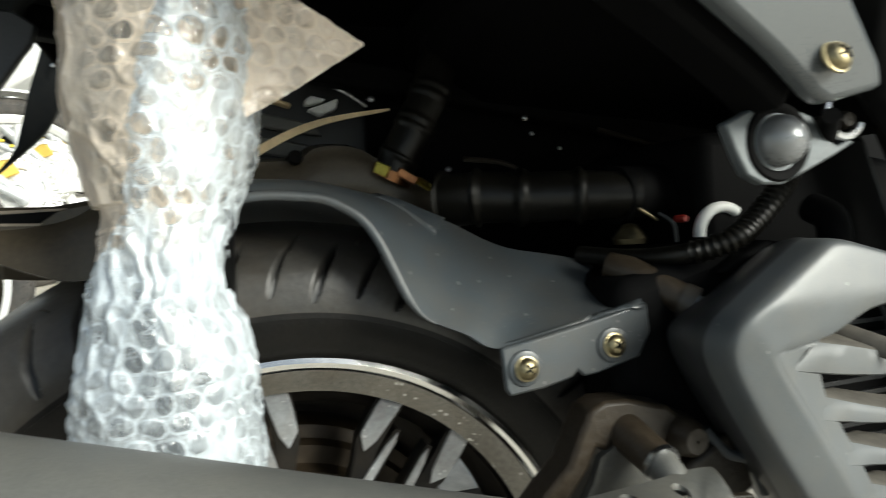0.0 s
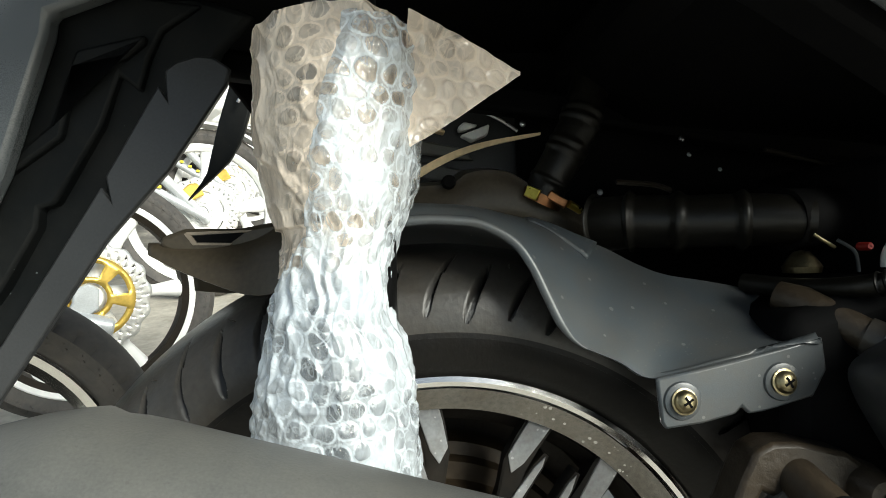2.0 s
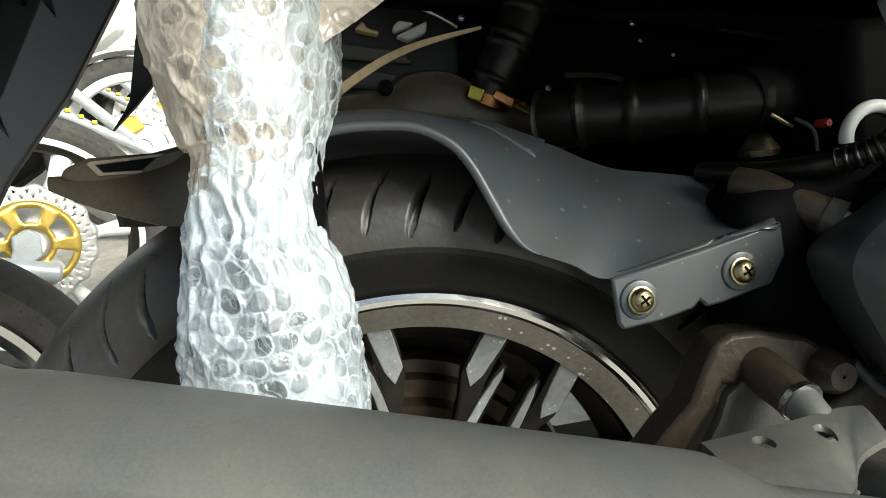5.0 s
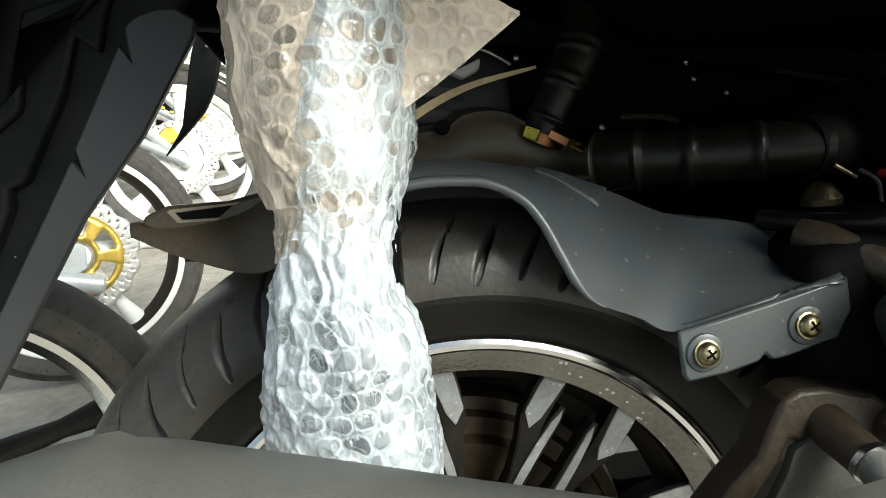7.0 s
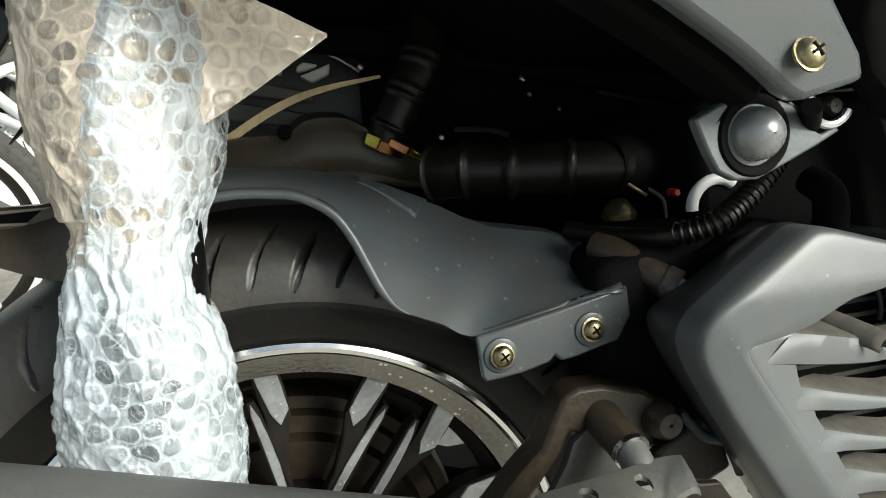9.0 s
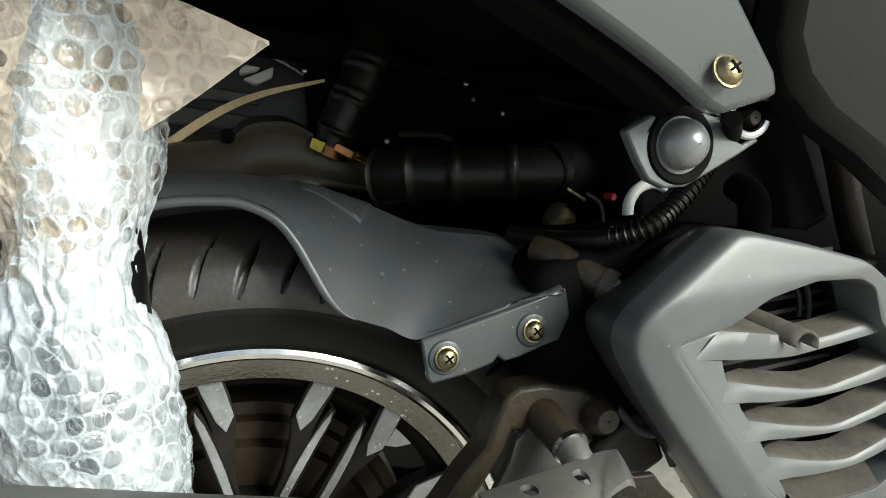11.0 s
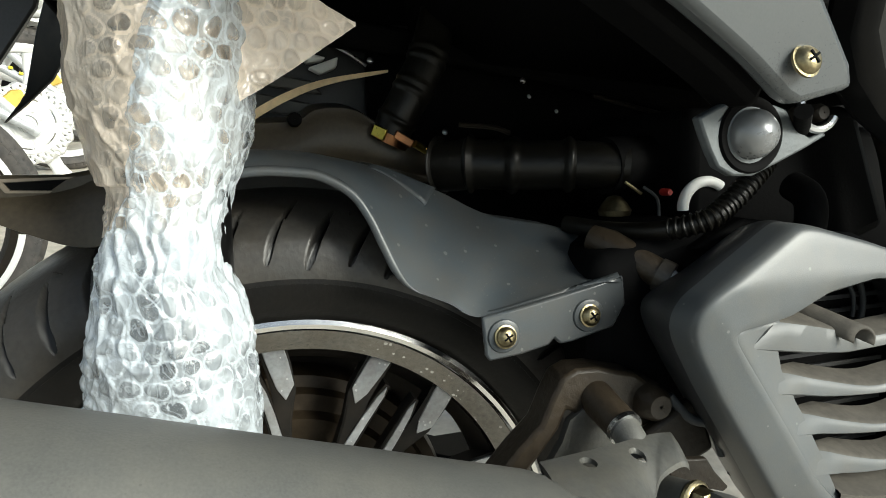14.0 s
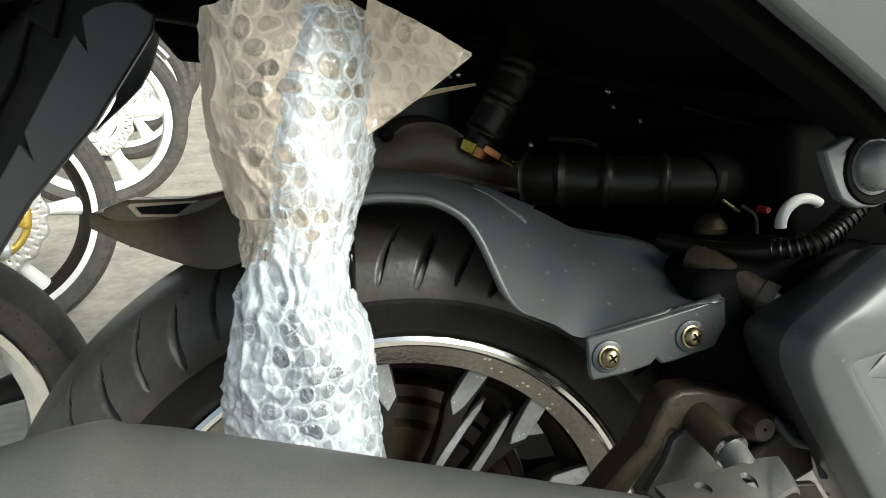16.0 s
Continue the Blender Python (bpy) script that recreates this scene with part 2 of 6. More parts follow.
def film_material(name, tint, clear, bubble_clear, rough, through_light):
    """Thin plastic film, part clear and part milky; its bubbles are clearer than the sheet between them."""
    m = bpy.data.materials.new(name)
    m.use_nodes = True
    n, l = m.node_tree.nodes, m.node_tree.links
    out = n["Material Output"]
    p = n["Principled BSDF"]
    p.inputs["Base Color"].default_value = (*tint, 1)
    p.inputs["Roughness"].default_value = rough
    p.inputs["Specular IOR Level"].default_value = 1.0
    p.inputs["Coat Weight"].default_value, p.inputs["Coat Roughness"].default_value = 0.5, 0.06
    tc = n.new("ShaderNodeTexCoord")
    fine = n.new("ShaderNodeTexNoise")
    fine.inputs["Scale"].default_value, fine.inputs["Detail"].default_value, fine.inputs["Distortion"].default_value = 170, 4, 1.5
    l.new(tc.outputs["Object"], fine.inputs["Vector"])
    bp = n.new("ShaderNodeBump")
    bp.inputs["Strength"].default_value, bp.inputs["Distance"].default_value = 0.22, 0.003
    l.new(fine.outputs["Fac"], bp.inputs["Height"])
    crinkle = n.new("ShaderNodeTexVoronoi")
    crinkle.feature = "DISTANCE_TO_EDGE"
    crinkle.inputs["Scale"].default_value = 75
    warp = n.new("ShaderNodeVectorMath")
    warp.operation = "MULTIPLY_ADD"
    l.new(fine.outputs["Color"], warp.inputs[0])
    warp.inputs[1].default_value = (0.012, 0.012, 0.012)
    l.new(tc.outputs["Object"], warp.inputs[2])
    l.new(warp.outputs[0], crinkle.inputs["Vector"])
    b2 = n.new("ShaderNodeBump")
    b2.inputs["Strength"].default_value, b2.inputs["Distance"].default_value = 0.3, 0.004
    l.new(crinkle.outputs["Distance"], b2.inputs["Height"])
    l.new(bp.outputs[0], b2.inputs["Normal"])
    bp = b2
    l.new(bp.outputs[0], p.inputs["Normal"])
    tr = n.new("ShaderNodeBsdfTranslucent")
    tr.inputs[0].default_value = (*tint, 1)
    milk = n.new("ShaderNodeMixShader")
    milk.inputs[0].default_value = through_light
    l.new(p.outputs[0], milk.inputs[1])
    l.new(tr.outputs[0], milk.inputs[2])
    tp = n.new("ShaderNodeBsdfTransparent")
    nz = n.new("ShaderNodeTexNoise")
    nz.inputs["Scale"].default_value, nz.inputs["Detail"].default_value, nz.inputs["Distortion"].default_value = 95, 2, 1.2
    mp = n.new("ShaderNodeMapping")
    mp.inputs["Rotation"].default_value, mp.inputs["Scale"].default_value = (0.3, 0.5, 0.2), (1.1, 1.1, 0.8)
    l.new(tc.outputs["Object"], mp.inputs["Vector"])
    l.new(mp.outputs[0], nz.inputs["Vector"])
    mr = n.new("ShaderNodeMapRange")
    mr.inputs["From Min"].default_value, mr.inputs["From Max"].default_value = 0.46, 0.56
    mr.inputs["To Min"].default_value, mr.inputs["To Max"].default_value = 0.0, 1.0
    l.new(nz.outputs["Fac"], mr.inputs["Value"])
    patch = n.new("ShaderNodeTexNoise")
    patch.inputs["Scale"].default_value = 26
    l.new(tc.outputs["Object"], patch.inputs["Vector"])
    base = n.new("ShaderNodeMapRange")
    base.inputs["From Min"].default_value, base.inputs["From Max"].default_value, base.inputs["To Max"].default_value = 0.36, 0.66, clear * 2.2
    l.new(patch.outputs["Fac"], base.inputs["Value"])
    at = n.new("ShaderNodeAttribute")
    at.attribute_name = "clear"
    streak = n.new("ShaderNodeMapRange")
    l.new(mr.outputs[0], streak.inputs["Value"])
    streak.inputs["To Min"].default_value, streak.inputs["To Max"].default_value = 0.78 * bubble_clear, bubble_clear
    add = n.new("ShaderNodeMath")
    add.operation, add.use_clamp = "MULTIPLY_ADD", True
    l.new(at.outputs["Fac"], add.inputs[0])
    l.new(streak.outputs[0], add.inputs[1])
    l.new(base.outputs[0], add.inputs[2])
    # thin milky crease lines where the sheet has been folded
    fold = n.new("ShaderNodeTexNoise")
    fold.inputs["Scale"].default_value, fold.inputs["Detail"].default_value, fold.inputs["Distortion"].default_value = 70, 3, 1.2
    l.new(mp.outputs[0], fold.inputs["Vector"])
    off = n.new("ShaderNodeMath")
    off.operation = "SUBTRACT"
    l.new(fold.outputs["Fac"], off.inputs[0])
    off.inputs[1].default_value = 0.5
    ab = n.new("ShaderNodeMath")
    ab.operation = "ABSOLUTE"
    l.new(off.outputs[0], ab.inputs[0])
    thin = n.new("ShaderNodeMapRange")
    thin.inputs["From Min"].default_value, thin.inputs["From Max"].default_value = 0.008, 0.03
    thin.inputs["To Min"].default_value = 0.6
    l.new(ab.outputs[0], thin.inputs["Value"])
    cut = n.new("ShaderNodeMath")
    cut.operation = "MULTIPLY"
    l.new(add.outputs[0], cut.inputs[0])
    l.new(thin.outputs[0], cut.inputs[1])
    add = cut
    gloss = n.new("ShaderNodeBsdfGlossy")
    gloss.inputs["Roughness"].default_value = 0.12
    l.new(bp.outputs[0], gloss.inputs["Normal"])
    shine = n.new("ShaderNodeMixShader")
    shine.inputs[0].default_value = 0.1
    l.new(tp.outputs[0], shine.inputs[1])
    l.new(gloss.outputs[0], shine.inputs[2])
    mix = n.new("ShaderNodeMixShader")
    l.new(add.outputs[0], mix.inputs[0])
    l.new(milk.outputs[0], mix.inputs[1])
    l.new(shine.outputs[0], mix.inputs[2])
    l.new(mix.outputs[0], out.inputs[0])
    return m


BUBBLE = film_material("bubble_film", (0.72, 0.785, 0.84), 0.42, 1.0, 0.1, 0.25)
FILM = film_material("clear_film", (0.96, 0.83, 0.69), 0.2, 0.85, 0.14, 0.4)
# wrap film tinted dark, so that shade shows through the clear bubbles
UNDER = film_material("shade_film", (0.17, 0.185, 0.195), 0.45, 0.6, 0.2, 0.2)


# ---- mesh helpers ----
def part(name, bm, mat, parent=None, label="", smooth=True, bevel=0.0):
    me = bpy.data.meshes.new(name)
    bmesh.ops.recalc_face_normals(bm, faces=bm.faces)
    bm.to_mesh(me)
    bm.free()
    me.materials.append(mat)
    if smooth:
        me.shade_smooth()
        me.set_sharp_from_angle(angle=radians(38))
    ob = new(name, me)
    if parent is not None:
        ob.parent = parent
    if bevel > 0:
        b = ob.modifiers.new("edge", "BEVEL")
        b.width, b.segments, b.limit_method, b.angle_limit = bevel, 2, "ANGLE", radians(35)
    if label:
        ob["label"] = label
    return ob


def grid(bm, rows, closed_u=False, closed_v=False):
    """A sheet of quads through rows of points."""
    vs = [[bm.verts.new(p) for p in r] for r in rows]
    nu, nv = len(vs), len(vs[0])
    for i in range(nu if closed_u else nu - 1):
        for j in range(nv if closed_v else nv - 1):
            bm.faces.new((vs[i][j], vs[i][(j + 1) % nv], vs[(i + 1) % nu][(j + 1) % nv], vs[(i + 1) % nu][j]))
    return vs


def spline(points, n):
    """n points on a smooth curve through the given ones."""
    p = [Vector(q) for q in points]
    out = []
    for k in range(n):
        s = k / (n - 1) * (len(p) - 1)
        i = min(int(s), len(p) - 2)
        f = s - i
        a, b, c, d = p[max(i - 1, 0)], p[i], p[i + 1], p[min(i + 2, len(p) - 1)]
        out.append(0.5 * (2 * b + (c - a) * f + (2 * a - 5 * b + 4 * c - d) * f * f + (3 * b - 3 * c + d - a) * f ** 3))
    return out


def tube(bm, path, radius, seg=16, cap=True):
    """A round tube along a path; radius is a number or one for each point."""
    rows, prev = [], None
    for i, p in enumerate(path):
        t = (path[min(i + 1, len(path) - 1)] - path[max(i - 1, 0)]).normalized()
        u = t.orthogonal().normalized() if prev is None else (prev - t * prev.dot(t)).normalized()
        prev = u
        v = t.cross(u)
        r = radius if isinstance(radius, (int, float)) else radius[i]
        rows.append([p + r * (math.cos(a) * u + math.sin(a) * v) for a in (2 * math.pi * k / seg for k in range(seg))])
    vs = grid(bm, rows, closed_v=True)
    if cap:
        bm.faces.new(vs[0])
        bm.faces.new(list(reversed(vs[-1])))


def lathe(bm, profile, centre, seg=48, axis="y", closed=True):
    """Turns a profile of (radius, height along the axis) round a line through centre; closed joins its ends."""
    rows = []
    for r, h in profile:
        row = []
        for k in range(seg):
            a = 2 * math.pi * k / seg
            q = {"y": (r * math.cos(a), h, r * math.sin(a)), "z": (r * math.cos(a), r * math.sin(a), h), "x": (h, r * math.cos(a), r * math.sin(a))}[axis]
            row.append(Vector(centre) + Vector(q))
        rows.append(row)
    grid(bm, rows, closed_u=closed, closed_v=True)


def slab(bm, outline, y0, y1):
    """A plate with an outline in x and z, from depth y0 to y1."""
    a = [bm.verts.new((x, y0, z)) for x, z in outline]
    b = [bm.verts.new((x, y1, z)) for x, z in outline]
    n = len(a)
    bm.faces.new(a)
    bm.faces.new(list(reversed(b)))
    for i in range(n):
        bm.faces.new((a[i], b[i], b[(i + 1) % n], a[(i + 1) % n]))


def block(bm, x0, x1, y0, y1, z0, z1):
    slab(bm, [(x0, z0), (x1, z0), (x1, z1), (x0, z1)], y0, y1)


def moved(bm, m, start=0):
    bm.verts.ensure_lookup_table()
    bmesh.ops.transform(bm, matrix=m, verts=bm.verts[start:])


def screw(name, place, size, direction, parent, mat=ZINC, label="yellow zinc cross-head screw", cross=True):
    """A domed screw head with a flange and a black cross painting its recess, its axis along direction."""
    bm = bmesh.new()
    r = size
    lathe(bm, [(0.0005, 0.0), (r * 1.0, 0.0), (r * 1.0, r * 0.16), (r * 0.86, r * 0.2), (r * 0.82, r * 0.42), (r * 0.62, r * 0.62), (r * 0.3, r * 0.72), (0.0005, r * 0.74)], (0, 0, 0), 24, "z", closed=False)
    rot = Vector(direction).to_track_quat("Z", "Y").to_matrix().to_4x4()
    moved(bm, Matrix.Translation(place) @ rot)
    ob = part(name, bm, mat, parent, label)
    if cross:
        # black cross laid on the dome stands in for the recess's shade
        bm = bmesh.new()
        for w, h in ((0.42, 0.07), (0.07, 0.42)):
            k = len(bm.verts)
            slab(bm, [(-r * w, -r * h), (r * w, -r * h), (r * w, r * h), (-r * w, r * h)], -0.0003, 0.0006)
            moved(bm, Matrix.Rotation(radians(90), 4, "X") @ Matrix.Translation((0, 0, 0)), k)
        moved(bm, Matrix.Translation(place) @ rot @ Matrix.Translation((0, 0, r * 0.725)) @ Matrix.Rotation(0.5, 4, "Z"))
        part("cross_shade", bm, BLACK, ob, "black cross for the shade in the recess")
    return ob


# ---- floor ----
bm = bmesh.new()
N = 60
rows = []
for i in range(N + 1):
    u = (i / N * 2 - 1)
    x = math.copysign(abs(u) ** 3 * 120, u)
    row = []
    for j in range(N + 1):
        v = (j / N * 2 - 1)
        y = math.copysign(abs(v) ** 3 * 120, v)
        row.append((x, y, 0.003 * noise.noise((x * 1.3, y * 1.3, 0)) if abs(x) + abs(y) < 8 else 0.0))
    rows.append(row)
grid(bm, rows)
tagged(part("floor", bm, CONCRETE), "worn grey concrete floor with stains", "floor", kind="structure")

# plain wall behind the row, a made-up backdrop; the other sides stay open
bm = bmesh.new()
block(bm, -7, 7, 9.0, 9.2, 0, 3.0)
tagged(part("backdrop_wall", bm, PLASTER, smooth=False), "plain pale rendered wall, an added backdrop", "wall", kind="structure")

# ---- scooter ----
scooter = new("scooter")
scooter.matrix_world = pose(0, 0, 0, -11.26, 0, 0)
tagged(scooter, "grey and black scooter leaning on its side stand, rear wheel bare", "scooter")
HUB = Vector((0, 0, 0.276))


def tyre_rows(R, W, bead, bead_w, seg, cut, n=121):
    """The skin of a tyre round the origin, axle along y; cut(angle, s) is the groove depth at arc s in -1..1."""
    prof = [(bead, -bead_w), (bead + 0.012, -W * 0.9), (bead + 0.032, -W), (R - 0.032, -W * 0.94), (R - 0.016, -W * 0.72), (R - 0.005, -W * 0.42), (R, 0.0)]
    prof = prof + [(r, -y) for r, y in reversed(prof[:-1])]
    fine = spline([(r, y, 0) for r, y in prof], n)
    rows = []
    for k in range(seg):
        a = 2 * math.pi * k / seg
        row = []
        for j, p in enumerate(fine):
            s = j / (n // 2) - 1
            r = p[0] - cut(a, s)
            row.append((r * math.cos(a), p[1], r * math.sin(a)))
        rows.append(row)
    return rows


def tread(a, s):
    """Long curved rain grooves, staggered from side to side, and a step where the tread meets the sidewall."""
    side = -1 if s < 0 else 1
    w = abs(s)
    pitch = 2 * math.pi / 56
    q = (a + (0.5 * pitch if side > 0 else 0.03)) / pitch
    d = 0.0
    long = int(q) % 2
    lo, hi = (0.2, 0.625) if long else (0.27, 0.6)
    if lo < w < hi:
        c = 0.5 - 1.3 * (0.6 - w) - 2.2 * (0.6 - w) ** 2
        e = abs((q - c + 0.5) % 1.0 - 0.5)
        f = (hi - w) / (hi - lo)
        half = (0.135 if long else 0.095) * min(1.0, (f / 0.12) ** 0.5, ((1 - f) / 0.6) ** 0.8)
        if e < half:
            g = min(1.0, (half - e) / 0.055)
            d = 0.0065 * g * g * (3 - 2 * g)
    if 0.668 < w < 0.685:
        d = max(d, 0.0016)
    return d


bm = bmesh.new()
lathe(bm, [(0.1855, -0.0505), (0.1885, -0.0515), (0.1915, -0.05), (0.1915, -0.042), (0.186, -0.04), (0.165, -0.02), (0.165, 0.02), (0.186, 0.04), (0.1915, 0.046), (0.186, 0.051), (0.172, 0.03), (0.16, 0.012), (0.16, -0.012), (0.1685, -0.028), (0.1705, -0.034), (0.183, -0.044)], HUB, 160)
wheel = part("rear_wheel", bm, LIP, scooter, "cast wheel with polished rim lip, machined face and black spokes")
bm = bmesh.new()
SEG = 2200
grid(bm, tyre_rows(0.276, 0.062, 0.188, 0.044, SEG, tread, 161), closed_u=True)
moved(bm, Matrix.Translation(HUB))
tyre = part("tyre", bm, RUBBER, wheel, "black rubber tyre with curved rain grooves")
# mask for the painted groove shade, from the cut depth
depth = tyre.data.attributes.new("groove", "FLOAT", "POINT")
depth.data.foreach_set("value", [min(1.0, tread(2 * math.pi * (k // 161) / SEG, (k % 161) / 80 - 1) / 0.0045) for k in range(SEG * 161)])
tyre.data.materials.append(SIDEWALL)
for pol in tyre.data.polygons:
    if (pol.index % 160) < 27 or (pol.index % 160) > 132:
        pol.material_index = 1
for ang, ln in ((58, 0.006), (71, 0.004), (79, 0.007), (104, 0.006), (118, 0.008), (131, 0.005), (140, 0.007)):
    a = radians(ang)
    e = HUB + Vector((0.262 * math.cos(a), -0.043, 0.262 * math.sin(a)))
    o = Vector((math.cos(a + 0.4) * 0.6, -0.7, math.sin(a + 0.4) * 0.6)) * ln
    bm = bmesh.new()
    tube(bm, [e, e + o * 0.5, e + o + Vector((0.001, 0, -0.001))], [0.0006, 0.0005, 0.0003], 5)
    part("moulding_hair", bm, RUBBER, tyre)
bm = bmesh.new()
lathe(bm, [(0.1838, -0.0448), (0.1706, -0.0346), (0.1688, -0.0284), (0.1665, -0.0284), (0.168, -0.036), (0.1832, -0.0462)], HUB, 160)
part("rim_face", bm, MACHINED, wheel, "machined rim face with dried bubbles in the lacquer")
bm = bmesh.new()
lathe(bm, [(0.1682, -0.026), (0.1585, -0.01), (0.1585, 0.012), (0.1705, 0.031), (0.1845, 0.0525), (0.187, 0.053), (0.187, 0.0545), (0.168, 0.033), (0.156, 0.014), (0.156, -0.012), (0.166, -0.027)], HUB, 128)
part("rim_well", bm, SPOKEBLACK, wheel, "black painted inside of the rim")


def spoke_place(g, along, off, y):
    """A place on a spoke whose middle line points g degrees up: distance along it, off to one side, depth."""
    c, s = math.cos(radians(g)), math.sin(radians(g))
    return HUB + Vector((along * c - off * s, y, along * s + off * c))


def face_depth(along):
    return -0.033 + (0.175 - along) * 0.085


def spoke_arm(bm, g, stations, side, depth=0.02):
    """One arm of a spoke through stations of (along, off, half width)."""
    rows = []
    for al, off, w in stations:
        y = face_depth(al) + 0.0012
        rows.append([spoke_place(g, al, side * (off + w), y + 0.0012), spoke_place(g, al, side * (off + w * 0.8), y), spoke_place(g, al, side * (off - w * 0.8), y), spoke_place(g, al, side * (off - w), y + 0.0012), spoke_place(g, al, side * (off - w * 0.75), y + depth), spoke_place(g, al, side * (off + w * 0.75), y + depth)])
    vs = grid(bm, rows, closed_v=True)
    bm.faces.new(vs[0])
    bm.faces.new(list(reversed(vs[-1])))


def spoke_facet(bm, g, outline, side):
    """A thin machined face with an outline of (along, off)."""
    f = [bm.verts.new(spoke_place(g, al, side * off, face_depth(al))) for al, off in outline]
    b = [bm.verts.new(spoke_place(g, al, side * off, face_depth(al) + 0.002)) for al, off in outline]
    bm.faces.new(f)
    bm.faces.new(list(reversed(b)))
    for i in range(len(f)):
        j = (i + 1) % len(f)
        bm.faces.new((f[i], b[i], b[j], f[j]))


for k in range(8):
    g = 56.3 + 45 * k
    bm = bmesh.new()
    for sd in (1, -1):
        spoke_arm(bm, g, [(0.176, 0.027, 0.0095), (0.15, 0.0275, 0.009), (0.132, 0.0265, 0.0085), (0.112, 0.0195, 0.0075), (0.09, 0.015, 0.006), (0.055, 0.012, 0.006)], sd)
        spoke_arm(bm, g, [(0.15, 0.0125, 0.0022), (0.14, 0.0128, 0.004), (0.11, 0.0138, 0.0052), (0.08, 0.0138, 0.0056), (0.055, 0.013, 0.006)], sd, 0.016)
    spoke = part("spoke", bm, SPOKEBLACK, wheel, "black forked spoke with machined faces")
    for sd in (1, -1):
        bm = bmesh.new()
        spoke_facet(bm, g, [(0.1735, 0.0345), (0.175, 0.0195), (0.157, 0.0205), (0.137, 0.0225), (0.127, 0.0264), (0.1366, 0.0348), (0.155, 0.0352)], sd)
        part("spoke_face", bm, SPOKEFACE, spoke, "bare machined spoke face", smooth=False, bevel=0.0008)
        bm = bmesh.new()
        spoke_facet(bm, g, [(0.149, 0.0124), (0.1415, 0.0104), (0.12, 0.0108), (0.1, 0.0108), (0.078, 0.0108), (0.078, 0.0162), (0.1, 0.0172), (0.12, 0.0168), (0.138, 0.0152)], sd)
        part("spoke_tongue", bm, SPOKEFACE, spoke, "narrow machined tongue of the spoke", smooth=False, bevel=0.0008)
# brown casing behind the upper half of the wheel
bm = bmesh.new()
rows = []
for k in range(60):
    a = radians(27 + 230 * k / 59)
    rows.append([HUB + Vector((r * math.cos(a), y, r * math.sin(a))) for r, y in ((0.12, 0.058), (0.15, 0.056), (0.154, 0.06), (0.18, 0.062), (0.182, 0.075), (0.12, 0.075))])
vs = grid(bm, rows, closed_v=True)
bm.faces.new(vs[0])
bm.faces.new(list(reversed(vs[-1])))
part("brake_casing", bm, ARMCAST, scooter, "dusty brown casing behind the wheel")
bm = bmesh.new()
lathe(bm, [(0.001, -0.02), (0.05, -0.02), (0.062, -0.012), (0.07, 0.0), (0.07, 0.03), (0.001, 0.03)], HUB, 64, closed=False)
part("hub", bm, SPOKEBLACK, wheel, "black cast wheel hub")
bm = bmesh.new()
lathe(bm, [(0.07, 0.012), (0.1, 0.01), (0.104, 0.018), (0.116, 0.02), (0.119, 0.028), (0.128, 0.03), (0.131, 0.04), (0.131, 0.06), (0.07, 0.06)], HUB, 96)
part("brake_drum", bm, RUSTY, wheel, "brown stepped brake drum")

# ---- rear mudguard ----
# pairs of places on the crest and on the near edge, from the tail to the front
CREST = [(-0.178, 0.559), (-0.145, 0.556), (-0.112, 0.561), (-0.088, 0.573), (-0.06, 0.578), (-0.035, 0.579), (-0.009, 0.578), (0.02, 0.576), (0.04, 0.572), (0.06, 0.567), (0.08, 0.561), (0.1, 0.552), (0.12, 0.543), (0.14, 0.532), (0.16, 0.524), (0.19, 0.518), (0.22, 0.51), (0.25, 0.49)]
EDGE = [(-0.177, 0.551), (-0.15, 0.538), (-0.11, 0.524), (-0.085, 0.53), (-0.062, 0.548), (-0.035, 0.56), (-0.01, 0.5645), (0.012, 0.5635), (0.028, 0.5605), (0.0445, 0.5505), (0.054, 0.537), (0.0615, 0.5195), (0.0695, 0.5015), (0.08, 0.4895), (0.101, 0.4792), (0.122, 0.4685), (0.165, 0.476), (0.217, 0.4875)]
EDGE_Y = [-0.035, -0.045, -0.055, -0.07, -0.083, -0.085, -0.086, -0.087, -0.088, -0.09, -0.092, -0.094, -0.096, -0.097, -0.097, -0.097, -0.1, -0.104]
up = spline([(x, -0.03, z) for x, z in CREST], 90)
lo = spline([(x, y, z) for (x, z), y in zip(EDGE, EDGE_Y)], 90)
rows = []
for a, b in zip(up, lo):
    row = [Vector((a.x - 0.006, 0.085, a.z - 0.035)), Vector((a.x - 0.003, 0.07, a.z - 0.012)), Vector((a.x, 0.045, a.z - 0.001)), Vector((a.x, 0.01, a.z + 0.001))]
    bulge = Vector((0, -0.006, 0.003)) * min(1.0, (a - b).length / 0.05) * max(0.0, min(1.0, (0.11 - a.x) / 0.06))
    for k in range(13):
        f = k / 12
        row.append(a.lerp(b, f) + bulge * math.sin(math.pi * f) + Vector((0, 0, 0)))
    row.append(b + Vector((0, 0.004, 0)) + (a - b).normalized() * -0.001)
    rows.append(row)
bm = bmesh.new()
grid(bm, rows[26:])
guard = part("rear_mudguard", bm, GUARD, scooter, "dark grey plastic tyre hugger with dried water spots")
so = guard.modifiers.new("thickness", "SOLIDIFY")
so.thickness, so.offset = 0.0032, -1
# tail rows of the same sheet, split off in a darker brown
bm = bmesh.new()
grid(bm, rows[:27])
flap = part("guard_tail", bm, AIRBOX, guard, "tail part of the hugger, coloured brownish black")
so = flap.modifiers.new("thickness", "SOLIDIFY")
so.thickness, so.offset = 0.0032, -1
bm = bmesh.new()
